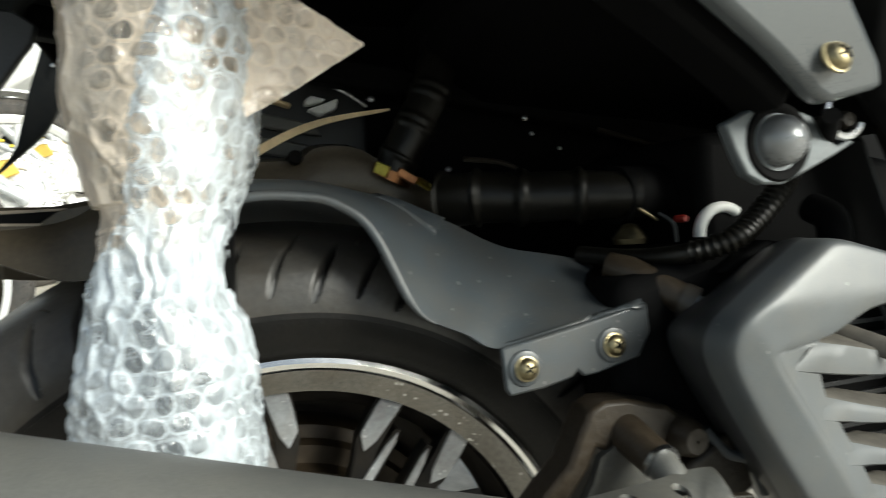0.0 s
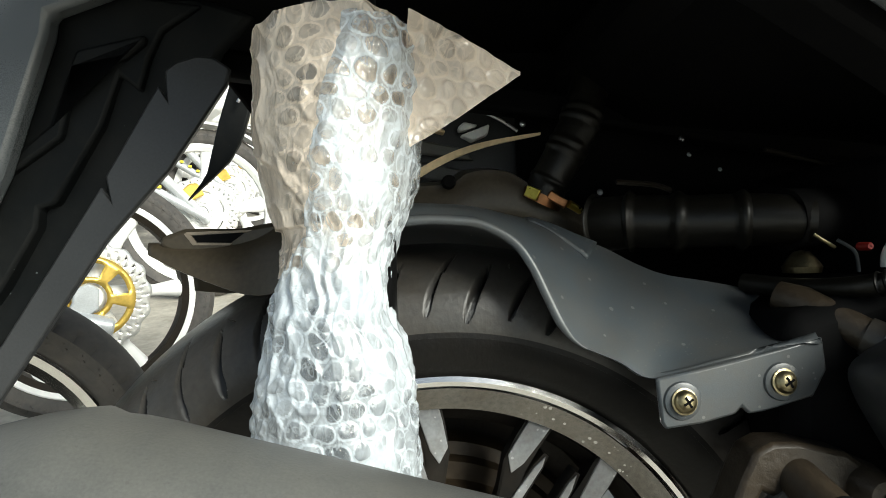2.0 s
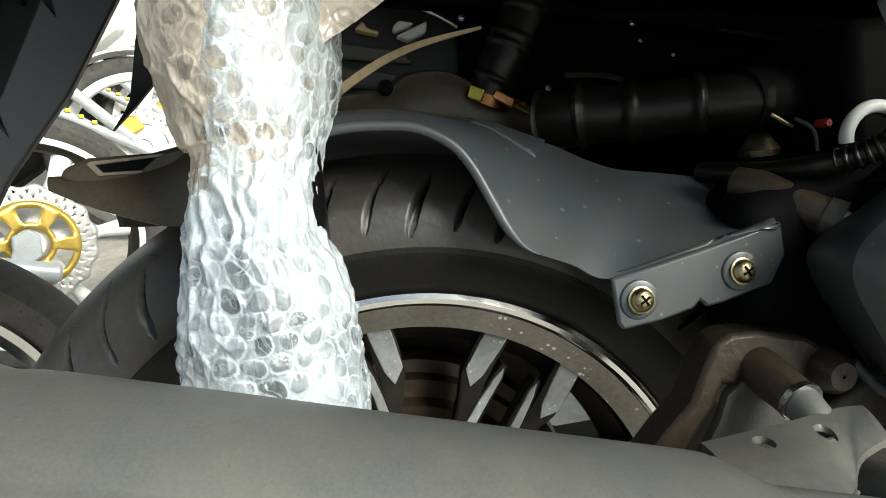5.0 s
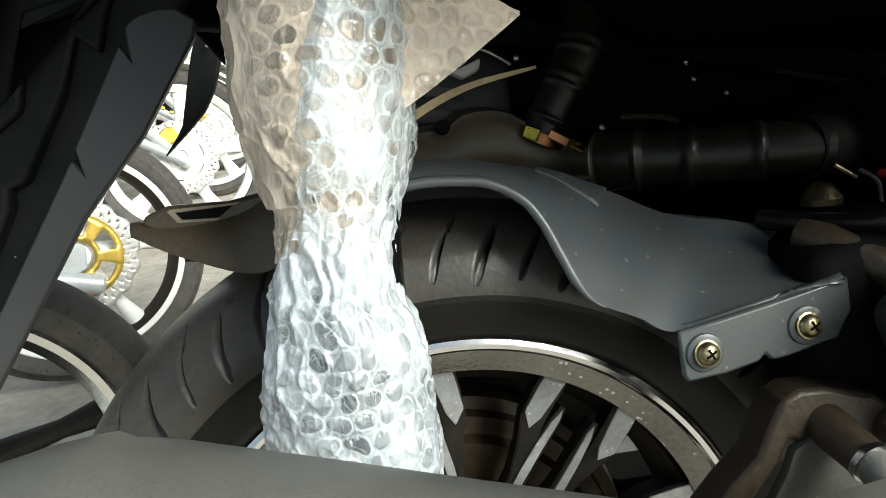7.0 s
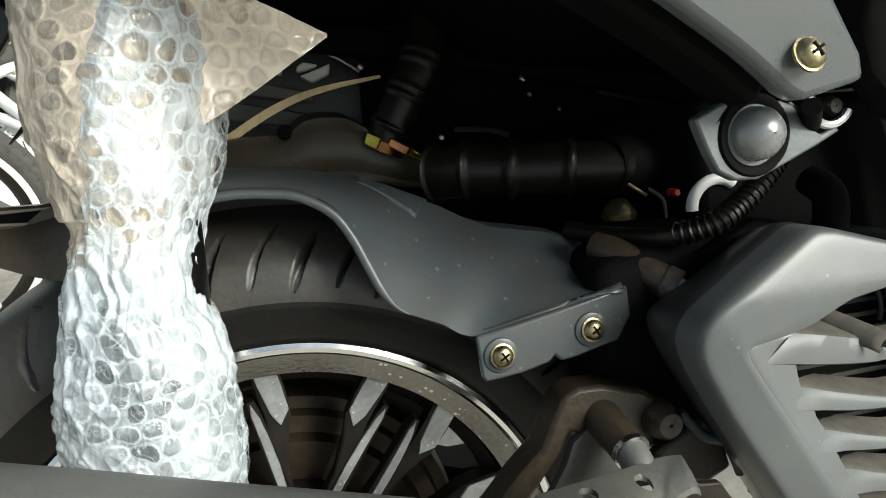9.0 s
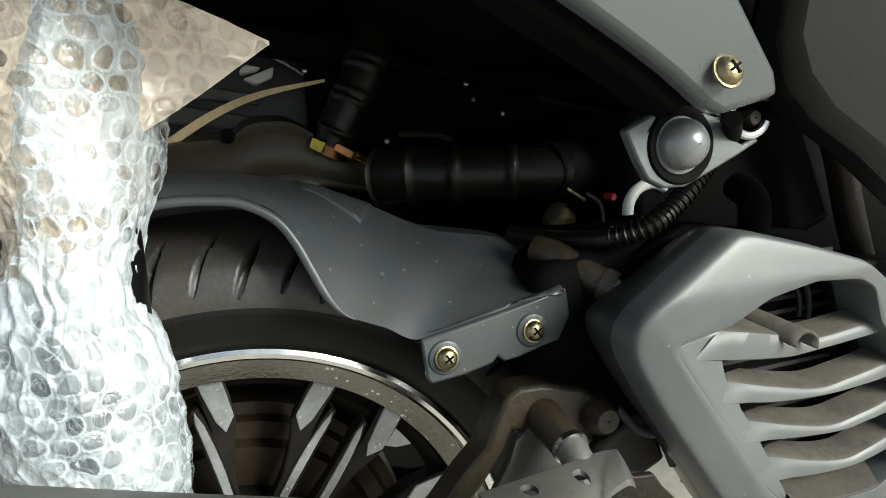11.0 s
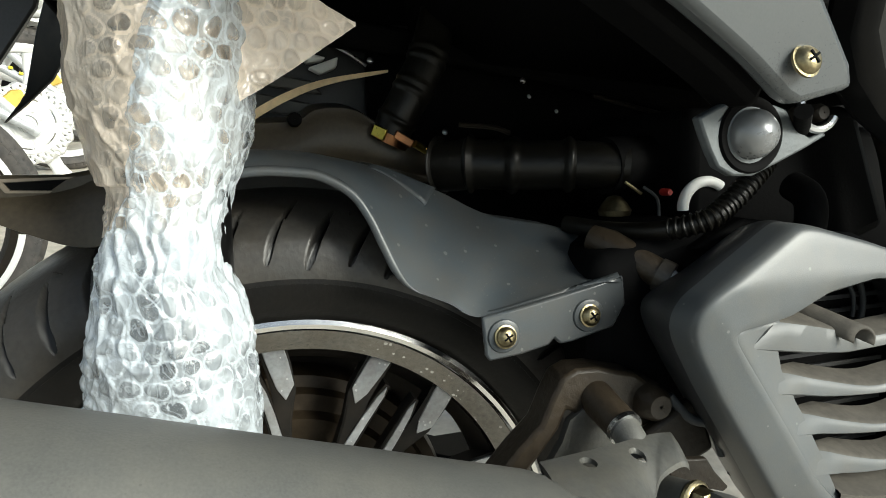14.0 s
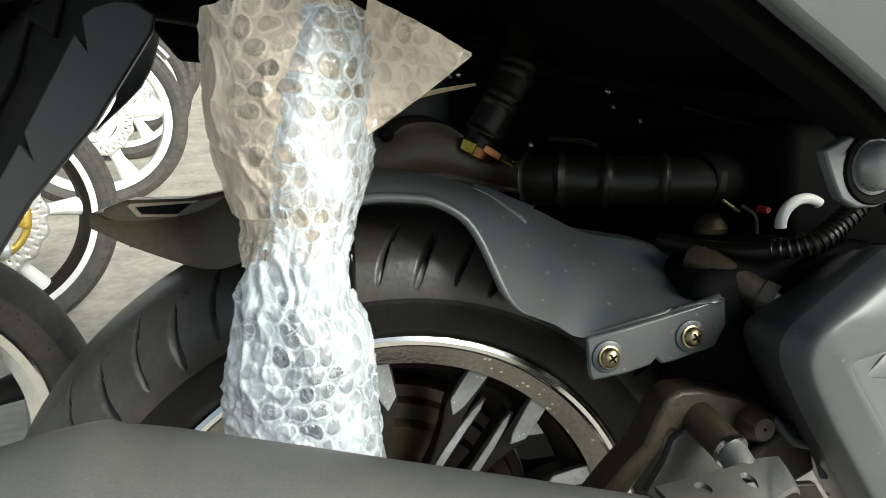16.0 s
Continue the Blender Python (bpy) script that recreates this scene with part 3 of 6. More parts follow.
tube(bm, [Vector(p) + Vector((0, -0.0005, -0.0005)) for p in lo[22:70]], [0.0029 * min(1.0, 0.1 + k / 8, 0.1 + (47 - k) / 8) for k in range(48)], 12)
part("edge_bead", bm, GUARD, guard, "rounded lip along the arch")
# raised tab on the crest
bm = bmesh.new()
tab = []
for r in rows[26:]:
    if 0.066 < r[4].x < 0.114:
        f = (r[4].x - 0.066) / 0.048
        tab.append([p + Vector((0, -0.0012, 0.0016)) for p in r[2:5]] + [r[4].lerp(r[16], (0.1 + 0.16 * f) * g / 4) + Vector((0, -0.0012, 0.0014)) for g in range(1, 5)])
grid(bm, tab)
so = part("crest_tab", bm, GUARD, guard, "raised tab on the crest").modifiers.new("thickness", "SOLIDIFY")
so.thickness, so.offset = 0.0025, -1
# solid tail end with a slot laid on its face
bm = bmesh.new()
slab(bm, [(-0.1715, 0.5565), (-0.169, 0.5622), (-0.155, 0.5668), (-0.12, 0.5658), (-0.1, 0.569), (-0.085, 0.573), (-0.085, 0.531), (-0.1001, 0.5285), (-0.1124, 0.5262), (-0.138, 0.536), (-0.16, 0.55)], -0.034, -0.004)
part("tail_end", bm, AIRBOX, flap, "blunt tail end of the hugger", bevel=0.003)
bm = bmesh.new()
slab(bm, [(-0.1545, 0.5632), (-0.153, 0.5645), (-0.112, 0.5645), (-0.116, 0.5632), (-0.1505, 0.5625), (-0.147, 0.5575), (-0.125, 0.5565), (-0.127, 0.5552), (-0.1495, 0.5562)], -0.0352, -0.033)
part("slot_edge", bm, DUSTY, flap, "pale dusty edge of the tail slot", smooth=False)
# black patch on the solid face stands in for the slot's shade
bm = bmesh.new()
slab(bm, [(-0.1495, 0.562), (-0.117, 0.563), (-0.126, 0.5568), (-0.1465, 0.558)], -0.0346, -0.0335)
part("slot_shade", bm, BLACK, flap, smooth=False)
# bracket plate with two screws
bm = bmesh.new()
PLATE_XZ = [(0.1205, 0.4695), (0.1225, 0.4445), (0.125, 0.4405), (0.1471, 0.4425), (0.166, 0.4465), (0.17, 0.4505), (0.174, 0.4462), (0.1832, 0.447), (0.2131, 0.4538), (0.2218, 0.4687), (0.22, 0.488), (0.1941, 0.4824), (0.1712, 0.4778), (0.1452, 0.4731)]
slab(bm, PLATE_XZ, -0.1015, -0.0975)
bracket = part("mudguard_bracket", bm, GUARD, guard, "stepped mounting plate of the mudguard", bevel=0.0015)
for x, z in ((0.1348, 0.4562), (0.194, 0.4638)):
    bm = bmesh.new()
    lathe(bm, [(0.001, 0), (0.0112, 0), (0.0105, -0.0014), (0.0088, -0.002), (0.001, -0.0022)], (x, -0.1014, z), 28, closed=False)
    part("screw_boss", bm, GUARD, bracket)
    screw("screw", (x, -0.1034, z), 0.0076, (0.05, -1, 0.12), bracket)

# ---- silencer ----
A0, A1 = Vector((-0.15, -0.222, 0.446)), Vector((0.206, -0.222, 0.33557))
axis = (A1 - A0).normalized()
side = axis.cross(Vector((0, 0, 1))).normalized()
top = side.cross(axis)
LENGTH = (A1 - A0).length


def silencer_row(s, r):
    """One ring of the silencer: round, with a folded seam along the outer side where the lower shell starts."""
    row = []
    for k in range(180):
        g = 2 * math.pi * k / 180
        e = math.degrees(g)
        rr = r
        if 180 < e or e < 43:
            rr = r - 0.0018
        elif e < 47:
            rr = r + 0.0006
        e2 = e - 74
        if 0 < e2 < 110:
            start = LENGTH * (0.665 + 0.0009 * max(0.0, 42 - e2))
            m = max(0.0, min(1.0, (s - start) / 0.007))
            q = min(1.0, e2 / 26)
            rr -= 0.0085 * m * m * (3 - 2 * m) * q * q * (3 - 2 * q)
        bolt_gap = math.hypot(s - LENGTH * 0.92, (g - radians(104)) * 0.045)
        rr -= 0.019 * max(0.0, 1 - (bolt_gap / 0.035) ** 2) ** 1.2
        rr += 0.0004 * noise.noise((s * 14, math.cos(g) * 2, math.sin(g) * 2))
        row.append(A0 + axis * s + (math.cos(g) * side + math.sin(g) * top) * rr)
    return row


bm = bmesh.new()
ring = [(-0.045, 0.012), (-0.045, 0.028), (-0.03, 0.038), (-0.012, 0.0475), (0.0, 0.0525), (0.006, 0.0545), (0.012, 0.0535), (0.02, 0.0545), *[(0.03 + (LENGTH - 0.06) * i / 120, 0.055) for i in range(121)], (LENGTH - 0.026, 0.055), (LENGTH - 0.022, 0.055), (LENGTH - 0.018, 0.0542), (LENGTH - 0.013, 0.0544), (LENGTH - 0.007, 0.0545), (LENGTH - 0.002, 0.0525), (LENGTH, 0.048), (LENGTH + 0.002, 0.03), (LENGTH + 0.002, 0.012)]
vs = grid(bm, [silencer_row(s, r) for s, r in ring], closed_v=True)
bm.faces.new(vs[-1])
bm.faces.new(list(reversed(vs[0])))
silencer = part("silencer", bm, MUFFLER, scooter, "matt grey painted exhaust silencer with scuffs")
bm = bmesh.new()
tube(bm, spline([A1 + Vector((-0.01, 0, 0)), A1 + Vector((0.03, 0.012, -0.012)), A1 + Vector((0.065, 0.036, -0.0195)), A1 + Vector((0.11, 0.046, -0.022)), A1 + Vector((0.2, 0.075, -0.024)), A1 + Vector((0.28, 0.12, 0.0))], 30), 0.0125, 20)
part("exhaust_pipe", bm, MUFFLER, silencer, "steel exhaust pipe")
# ribbed bright heat shield over the pipe, and a bright folded clamp tab
bm = bmesh.new()
rows = []
for i in range(81):
    x = 0.2285 + 0.05 * i / 80
    t = 0.366 - 0.19 * (x - 0.2285) - 0.006 * max(0.0, (i - 68) / 12) ** 2
    rib = 0.0005 * math.cos(2 * math.pi * i / 8) if 6 < i < 72 else 0.0
    e = 0.008 * max(0.0, (i - 70) / 10) ** 2
    rows.append([Vector((x, -0.2, t - 0.012)), Vector((x, -0.215, t - 0.004)), Vector((x, -0.234 + e, t)), Vector((x, -0.2415 + e - rib, t - 0.003)), Vector((x, -0.245 + e - rib, t - 0.01)), Vector((x, -0.2465 + e - rib, t - 0.025)), Vector((x, -0.246 + e - rib, t - 0.05)), Vector((x, -0.238 + e, t - 0.07))])
grid(bm, rows)
shield = part("heat_shield", bm, BRIGHT, silencer, "bright ribbed heat shield at the pipe joint")
so = shield.modifiers.new("thickness", "SOLIDIFY")
so.thickness = 0.002
bm = bmesh.new()
slab(bm, [(0.178, 0.366), (0.1934, 0.3692), (0.2093, 0.3752), (0.2135, 0.3742), (0.2, 0.358)], -0.262, -0.246)
part("clamp_tab", bm, BRIGHT, silencer, "bright folded clamp tab", bevel=0.0015)
# hanger bracket with two holes
bm = bmesh.new()


BACK = spline([(0.1217, -0.1805, 0.4113), (0.1683, -0.17, 0.408), (0.2, -0.1625, 0.4064), (0.217, -0.161, 0.4045)], 97)
WELD = spline([(0.118, -0.2125, 0.4085), (0.134, -0.2125, 0.403), (0.15, -0.2115, 0.398), (0.164, -0.208, 0.3925), (0.178, -0.198, 0.389), (0.191, -0.187, 0.3955), (0.2135, -0.18, 0.3985)], 97)
HOLES = [Vector((0.148, -0.1845, 0.404)), Vector((0.182, -0.1775, 0.4055))]


def hanger_plate(bm, nx, ny, thick):
    """A curved plate from its back edge to the weld line, with two round holes cut right through."""
    base, keep = {}, {}
    for i in range(nx + 1):
        for j in range(ny + 1):
            k = round(i / nx * 96)
            g = j / ny
            p = BACK[k].lerp(WELD[k], g) + Vector((0, 0, 0.002 * math.sin(math.pi * g) - 0.005 * max(0.0, (i / nx - 0.92) / 0.08) ** 2))
            base[(i, j)] = p
    hole_of = {}
    for (i, j), p in base.items():
        for h in HOLES:
            d = p - h
            d.z = 0
            if d.length < 0.0052:
                hole_of[(i, j)] = h
    out = {}
    for i in range(nx):
        for j in range(ny):
            four = [(i, j), (i + 1, j), (i + 1, j + 1), (i, j + 1)]
            if all(q in hole_of for q in four):
                out[(i, j)] = True

    def vert(q, s):
        if (q, s) not in keep:
            p = base[q].copy()
            if q in hole_of:
                d = Vector((p.x - hole_of[q].x, p.y - hole_of[q].y, 0))
                if d.length > 1e-6:
                    d = d.normalized() * 0.0047
                    p.x, p.y = hole_of[q].x + d.x, hole_of[q].y + d.y
            keep[(q, s)] = bm.verts.new(p - Vector((0, 0.0006, 0.003)) * s)
        return keep[(q, s)]

    for i in range(nx):
        for j in range(ny):
            if (i, j) in out:
                continue
            four = [(i, j), (i + 1, j), (i + 1, j + 1), (i, j + 1)]
            bm.faces.new([vert(q, 0) for q in four])
            bm.faces.new([vert(q, 1) for q in reversed(four)])
            for di, dj, p, q in ((-1, 0, four[0], four[3]), (1, 0, four[2], four[1]), (0, -1, four[1], four[0]), (0, 1, four[3], four[2])):
                n = (i + di, j + dj)
                if n in out or not (0 <= n[0] < nx and 0 <= n[1] < ny):
                    bm.faces.new([vert(p, 0), vert(p, 1), vert(q, 1), vert(q, 0)])


bm = bmesh.new()
hanger_plate(bm, 96, 44, 0.003)
hanger = part("hanger_bracket", bm, STAY, silencer, "welded grey hanger plate with two round holes")
# weld bead where the plate meets the silencer
bm = bmesh.new()
tube(bm, [p + Vector((0, -0.0006, -0.0022 + 0.0007 * noise.noise((k * 0.35, 0, 0)))) for k, p in enumerate(WELD[:66])], [0.0013 + 0.0007 * noise.noise((k * 0.5, 4, 0)) for k in range(66)], 8)
part("weld_bead", bm, STAY, hanger, "uneven weld bead")
bm = bmesh.new()
tube(bm, [Vector((0.199, -0.18, 0.3765)), Vector((0.2032, -0.1975, 0.3825))], [0.0125, 0.0105], 24)
part("boss", bm, STAY, silencer, "grey boss behind the bolt")
bm = bmesh.new()
lathe(bm, [(0.001, 0), (0.012, 0), (0.012, 0.0018), (0.011, 0.003), (0.0102, 0.0035)], (0, 0, 0), 32, "z", closed=False)
k = len(bm.verts)
hexa = [(0.0092 * math.cos(radians(60 * i)), 0.0092 * math.sin(radians(60 * i))) for i in range(6)]
lowv = [bm.verts.new((x, y, 0.003)) for x, y in hexa]
hiv = [bm.verts.new((x * 0.98, y * 0.98, 0.0105)) for x, y in hexa]
inv = [bm.verts.new((x * 0.78, y * 0.78, 0.0115)) for x, y in hexa]
dep = [bm.verts.new((x * 0.62, y * 0.62, 0.0105)) for x, y in hexa]
for i in range(6):
    j = (i + 1) % 6
    bm.faces.new((lowv[i], lowv[j], hiv[j], hiv[i]))
    bm.faces.new((hiv[i], hiv[j], inv[j], inv[i]))
    bm.faces.new((inv[i], inv[j], dep[j], dep[i]))
bm.faces.new(dep)
moved(bm, Matrix.Translation((0.2032, -0.1975, 0.3825)) @ Vector((0.25, -0.85, 0.1)).to_track_quat("Z", "Y").to_matrix().to_4x4())
part("flange_bolt", bm, ZINC, silencer, "yellow zinc flange bolt")
# rolled band at the front end
bm = bmesh.new()
rows = []
for s, r in ((-0.017, 0.0535), (-0.0155, 0.0562), (-0.011, 0.0572), (-0.005, 0.0568), (-0.0015, 0.0552), (0.0, 0.051), (-0.003, 0.046)):
    rows.append([A1 + axis * s + (math.cos(a) * side + math.sin(a) * top) * r for a in (2 * math.pi * k / 120 for k in range(120))])
grid(bm, rows, closed_v=True)
part("end_band", bm, MUFFLER, silencer, "rolled band at the silencer's front end")
# torn grey stay behind the bolt
bm = bmesh.new()
slab(bm, [(0.206, 0.4), (0.219, 0.3925), (0.2313, 0.391), (0.237, 0.382), (0.247, 0.3705), (0.2435, 0.368), (0.2352, 0.3711), (0.229, 0.369), (0.222, 0.377), (0.206, 0.38)], -0.173, -0.168)
part("silencer_stay", bm, CAST, silencer, "torn dark stay plate", bevel=0.001)
# ---- swing arm casting with its stay ----
bm = bmesh.new()
slab(bm, [(0.118, 0.372), (0.134, 0.389), (0.1495, 0.403), (0.1575, 0.42), (0.164, 0.432), (0.1742, 0.4363), (0.1886, 0.4356), (0.216, 0.4283), (0.2305, 0.4166), (0.2395, 0.405), (0.2407, 0.3957), (0.237, 0.3915), (0.225, 0.3905), (0.2, 0.3885), (0.186, 0.397), (0.1715, 0.4085), (0.167, 0.411), (0.1615, 0.399), (0.148, 0.383), (0.13, 0.362), (0.08, 0.29), (0.02, 0.262), (0.0, 0.262), (0.0, 0.29), (0.03, 0.3), (0.08, 0.335)], -0.124, -0.1)
arm = part("swing_arm", bm, ARMCAST, scooter, "dusty black cast swing arm", bevel=0.005)
bm = bmesh.new()
tube(bm, [Vector((0.186, -0.106, 0.422)), Vector((0.1875, -0.118, 0.417)), Vector((0.189, -0.134, 0.412)), Vector((0.1908, -0.149, 0.4068))], [0.0135, 0.0118, 0.011, 0.0105], 28)
post = part("mount_post", bm, ARMCAST, arm, "thick cast mounting post")
bm = bmesh.new()
tube(bm, [Vector((0.1907, -0.1485, 0.407)), Vector((0.191, -0.1515, 0.406))], 0.0112, 28)
part("washer", bm, STEEL, post, "bright worn washer")
bm = bmesh.new()
tube(bm, [Vector((0.191, -0.15, 0.4065)), Vector((0.1905, -0.158, 0.4025)), Vector((0.19, -0.164, 0.393))], 0.0092, 24)
part("sleeve", bm, MUFFLER, post)
bm = bmesh.new()
slab(bm, [(0.15, 0.372), (0.163, 0.392), (0.168, 0.405), (0.178, 0.411), (0.196, 0.396), (0.206, 0.38), (0.2, 0.36), (0.18, 0.35)], -0.126, -0.12)
part("web", bm, STAY, arm, "grey web plate")
bm = bmesh.new()
lathe(bm, [(0.001, -0.137), (0.0075, -0.137), (0.0105, -0.133), (0.013, -0.12), (0.013, -0.09), (0.001, -0.09)], (0.2255, 0, 0.409), 24, closed=False)
part("boss", bm, ARMCAST, arm)
bm = bmesh.new()
slab(bm, [(0.215, 0.392), (0.25, 0.41), (0.262, 0.392), (0.268, 0.374), (0.25, 0.366), (0.225, 0.376)], -0.135, -0.125)
part("gusset", bm, CAST, arm, bevel=0.003)
bm = bmesh.new()
tube(bm, spline([(0.236, -0.13, 0.413), (0.248, -0.135, 0.398), (0.262, -0.138, 0.392), (0.27, -0.14, 0.372)], 14), 0.0032, 10)
part("cable_guide", bm, SATIN, arm)

# ---- spring pivot tube ahead of the mudguard ----
bm = bmesh.new()
tube(bm, [Vector((0.216, -0.066, 0.51)), Vector((0.224, -0.077, 0.505)), Vector((0.234, -0.088, 0.497)), Vector((0.248, -0.104, 0.486))], [0.009, 0.011, 0.0108, 0.0098], 28)
pivot = part("pivot_tube", bm, ARMCAST, scooter, "dusty brown cast pivot tube")
bm = bmesh.new()
tube(bm, [Vector((0.246, -0.102, 0.487)), Vector((0.2515, -0.108, 0.4835))], 0.0115, 24)
part("bush", bm, RUBBER, pivot)
bm = bmesh.new()
tube(bm, [Vector((0.251, -0.107, 0.484)), Vector((0.2555, -0.113, 0.4805))], [0.007, 0.006], 16)
part("nut", bm, BRIGHT, pivot, "bright steel nut")

# ---- radiator cover ----
OUT = [(0.216, 0.4701), (0.2195, 0.4814), (0.2248, 0.4872), (0.2463, 0.5005), (0.289, 0.525), (0.2995, 0.5242), (0.3384, 0.5124), (0.3808, 0.4976), (0.405, 0.4787), (0.4169, 0.4621), (0.4358, 0.422), (0.4545, 0.385), (0.4555, 0.3728), (0.4437, 0.348), (0.4109, 0.3205), (0.3533, 0.3115), (0.306, 0.3215), (0.2905, 0.334), (0.272, 0.366), (0.2346, 0.428), (0.2195, 0.457)]
INN = [(0.241, 0.466), (0.262, 0.468), (0.282, 0.472), (0.307, 0.483), (0.341, 0.489), (0.375, 0.486), (0.387, 0.479), (0.394, 0.455), (0.409, 0.44), (0.427, 0.407), (0.428, 0.39), (0.417, 0.355), (0.394, 0.346), (0.345, 0.347), (0.322, 0.351), (0.303, 0.372), (0.271, 0.421)]
MID = Vector((0.342, 0.42))


def polar_loop(pts, n):
    """The outline pts as n places at even angles round MID."""
    out = []
    for k in range(n):
        a = 2 * math.pi * k / n
        d = Vector((math.cos(a), math.sin(a)))
        best = None
        for i in range(len(pts)):
            p, q = Vector(pts[i]) - MID, Vector(pts[(i + 1) % len(pts)]) - MID
            e = q - p
            den = d.x * e.y - d.y * e.x
            if abs(den) < 1e-12:
                continue
            s = (p.x * e.y - p.y * e.x) / den
            f = (p.x * d.y - p.y * d.x) / den
            if s > 0 and -1e-9 <= f <= 1 + 1e-9:
                best = s if best is None else max(best, s)
        out.append(MID + d * best)
    return out


def face_y(x, z):
    """The cover's face is gently domed."""
    out = (0.2395 + 0.0745 * (0.4665 - z) / 0.122 - x) * max(0.0, min(1.0, (0.5 - z) / 0.035))
    return -0.176 - 0.006 * math.cos((x - 0.33) * 9) + 0.05 * max(0, x - 0.4) + 0.17 * max(0.0, out) + 0.3 * max(0.0, 0.345 - z) + 0.22 * max(0.0, z - 0.492)


NC = 240
o, i_ = polar_loop(OUT, NC), polar_loop(INN, NC)
# soften the corners a little
for _ in range(3):
    o = [(o[k - 1] + o[k] * 2 + o[(k + 1) % NC]) / 4 for k in range(NC)]
    i_ = [(i_[k - 1] + i_[k] * 2 + i_[(k + 1) % NC]) / 4 for k in range(NC)]
def cover_rows(steps):
    rows = []
    for f, dy in steps:
        row = []
        for k in range(NC):
            p = o[k].lerp(i_[k], f)
            row.append((p.x, face_y(p.x, p.y) + dy, p.y))
        rows.append(row)
    return rows


bm = bmesh.new()
grid(bm, cover_rows(((0.02, 0.03), (0.02, 0.01), (0.03, 0.005), (0.055, 0.002), (0.09, 0.0007), (0.14, 0.0002), (0.22, 0.0), (0.35, 0.0), (0.5, 0.0), (0.65, 0.0), (0.78, 0.0), (0.9, 0.0), (0.96, 0.0006), (1.0, 0.003), (1.01, 0.014), (1.02, 0.03))), closed_v=True)
cover = part("radiator_cover", bm, COVER, scooter, "grey plastic radiator cover with slanted louvres and a recessed opening")
bm = bmesh.new()
grid(bm, cover_rows(((0.3, 0.065), (0.14, 0.05), (0.04, 0.036), (0.01, 0.028), (0.02, 0.022), (0.05, 0.0185), (0.14, 0.0185), (0.2, 0.03))), closed_v=True)
part("cover_rim", bm, CARRIER, cover, "black rounded backing of the cover")
# left side of the louvre field, a slanted sunk panel
LOWER = [[(0.2545, 0.4544), (0.2892, 0.448), (0.3247, 0.4436), (0.3453, 0.4437), (0.4057, 0.4464)], [(0.2701, 0.4259), (0.3126, 0.4175), (0.3537, 0.4136), (0.3888, 0.4136), (0.43, 0.4155)], [(0.2848, 0.3985), (0.3266, 0.3913), (0.3695, 0.3867), (0.3961, 0.3885), (0.434, 0.3915)], [(0.3005, 0.3708), (0.3413, 0.363), (0.3796, 0.3603), (0.4036, 0.3625), (0.434, 0.3665)]]
UPPER = [[(0.278, 0.4685), (0.3022, 0.4637), (0.3294, 0.4573), (0.3521, 0.4525), (0.405, 0.456)], [(0.2823, 0.4376), (0.3141, 0.4285), (0.3515, 0.4203), (0.3799, 0.4216), (0.427, 0.4265)], [(0.2975, 0.4103), (0.3308, 0.4004), (0.3637, 0.3935), (0.3899, 0.3955), (0.432, 0.401)], [(0.3111, 0.3847), (0.3457, 0.3736), (0.3769, 0.3674), (0.4009, 0.3705), (0.432, 0.3755)]]


def field_y(x, z):
    """Depth of the sunk louvre field: it slopes in from the ridge on the left and stays level after that."""
    sunk = x - (0.2395 + 0.0745 * (0.4665 - z) / 0.122)
    return face_y(x, z) + max(-0.0006, min(0.009, 0.009 * sunk / 0.03))


for lo_pts, up_pts in zip(LOWER, UPPER):
    lo_line = spline([(x, 0, z) for x, z in lo_pts], 41)
    up_line = spline([(x, 0, z) for x, z in up_pts], 41)
    bm = bmesh.new()
    rows = []
    for k in range(41):
        q, u = lo_line[k], up_line[k]
        w = min(1.0, k / 8)
        yq, yu = field_y(q.x, q.z) + 0.0007 - 0.0027 * w, field_y(u.x, u.z) + 0.0007 - 0.0011 * w
        back = 0.004 + 0.013 * w
        rows.append([Vector((u.x, yu + back, u.z + 0.0045 * w)), Vector((u.x, yu + 0.0018, u.z + 0.0004)), Vector((u.x, yu, u.z - 0.0012)), Vector((u.x, yu, u.z)).lerp(Vector((q.x, yq, q.z)), 0.5) + Vector((0, -0.0006, 0)), Vector((q.x, yq, q.z + 0.001)), Vector((q.x, yq + 0.0015, q.z)), Vector((q.x, yq + back, q.z + 0.002))])
    vs = grid(bm, rows, closed_v=True)
    bm.faces.new(vs[0])
    bm.faces.new(list(reversed(vs[-1])))
    lv = part("louvre", bm, COVER, cover)
    lv.data.materials.append(DUSTSHADE)
    # upward louvre faces take the dust colour with shade painted in
    for pol in lv.data.polygons:
        if pol.normal.z > 0.6 and pol.center.x > up_pts[0][0]:
            pol.material_index = 1
# slanted facet between the ridge and the roots of the louvres, and the dusty sill below them
bm = bmesh.new()
rows = []
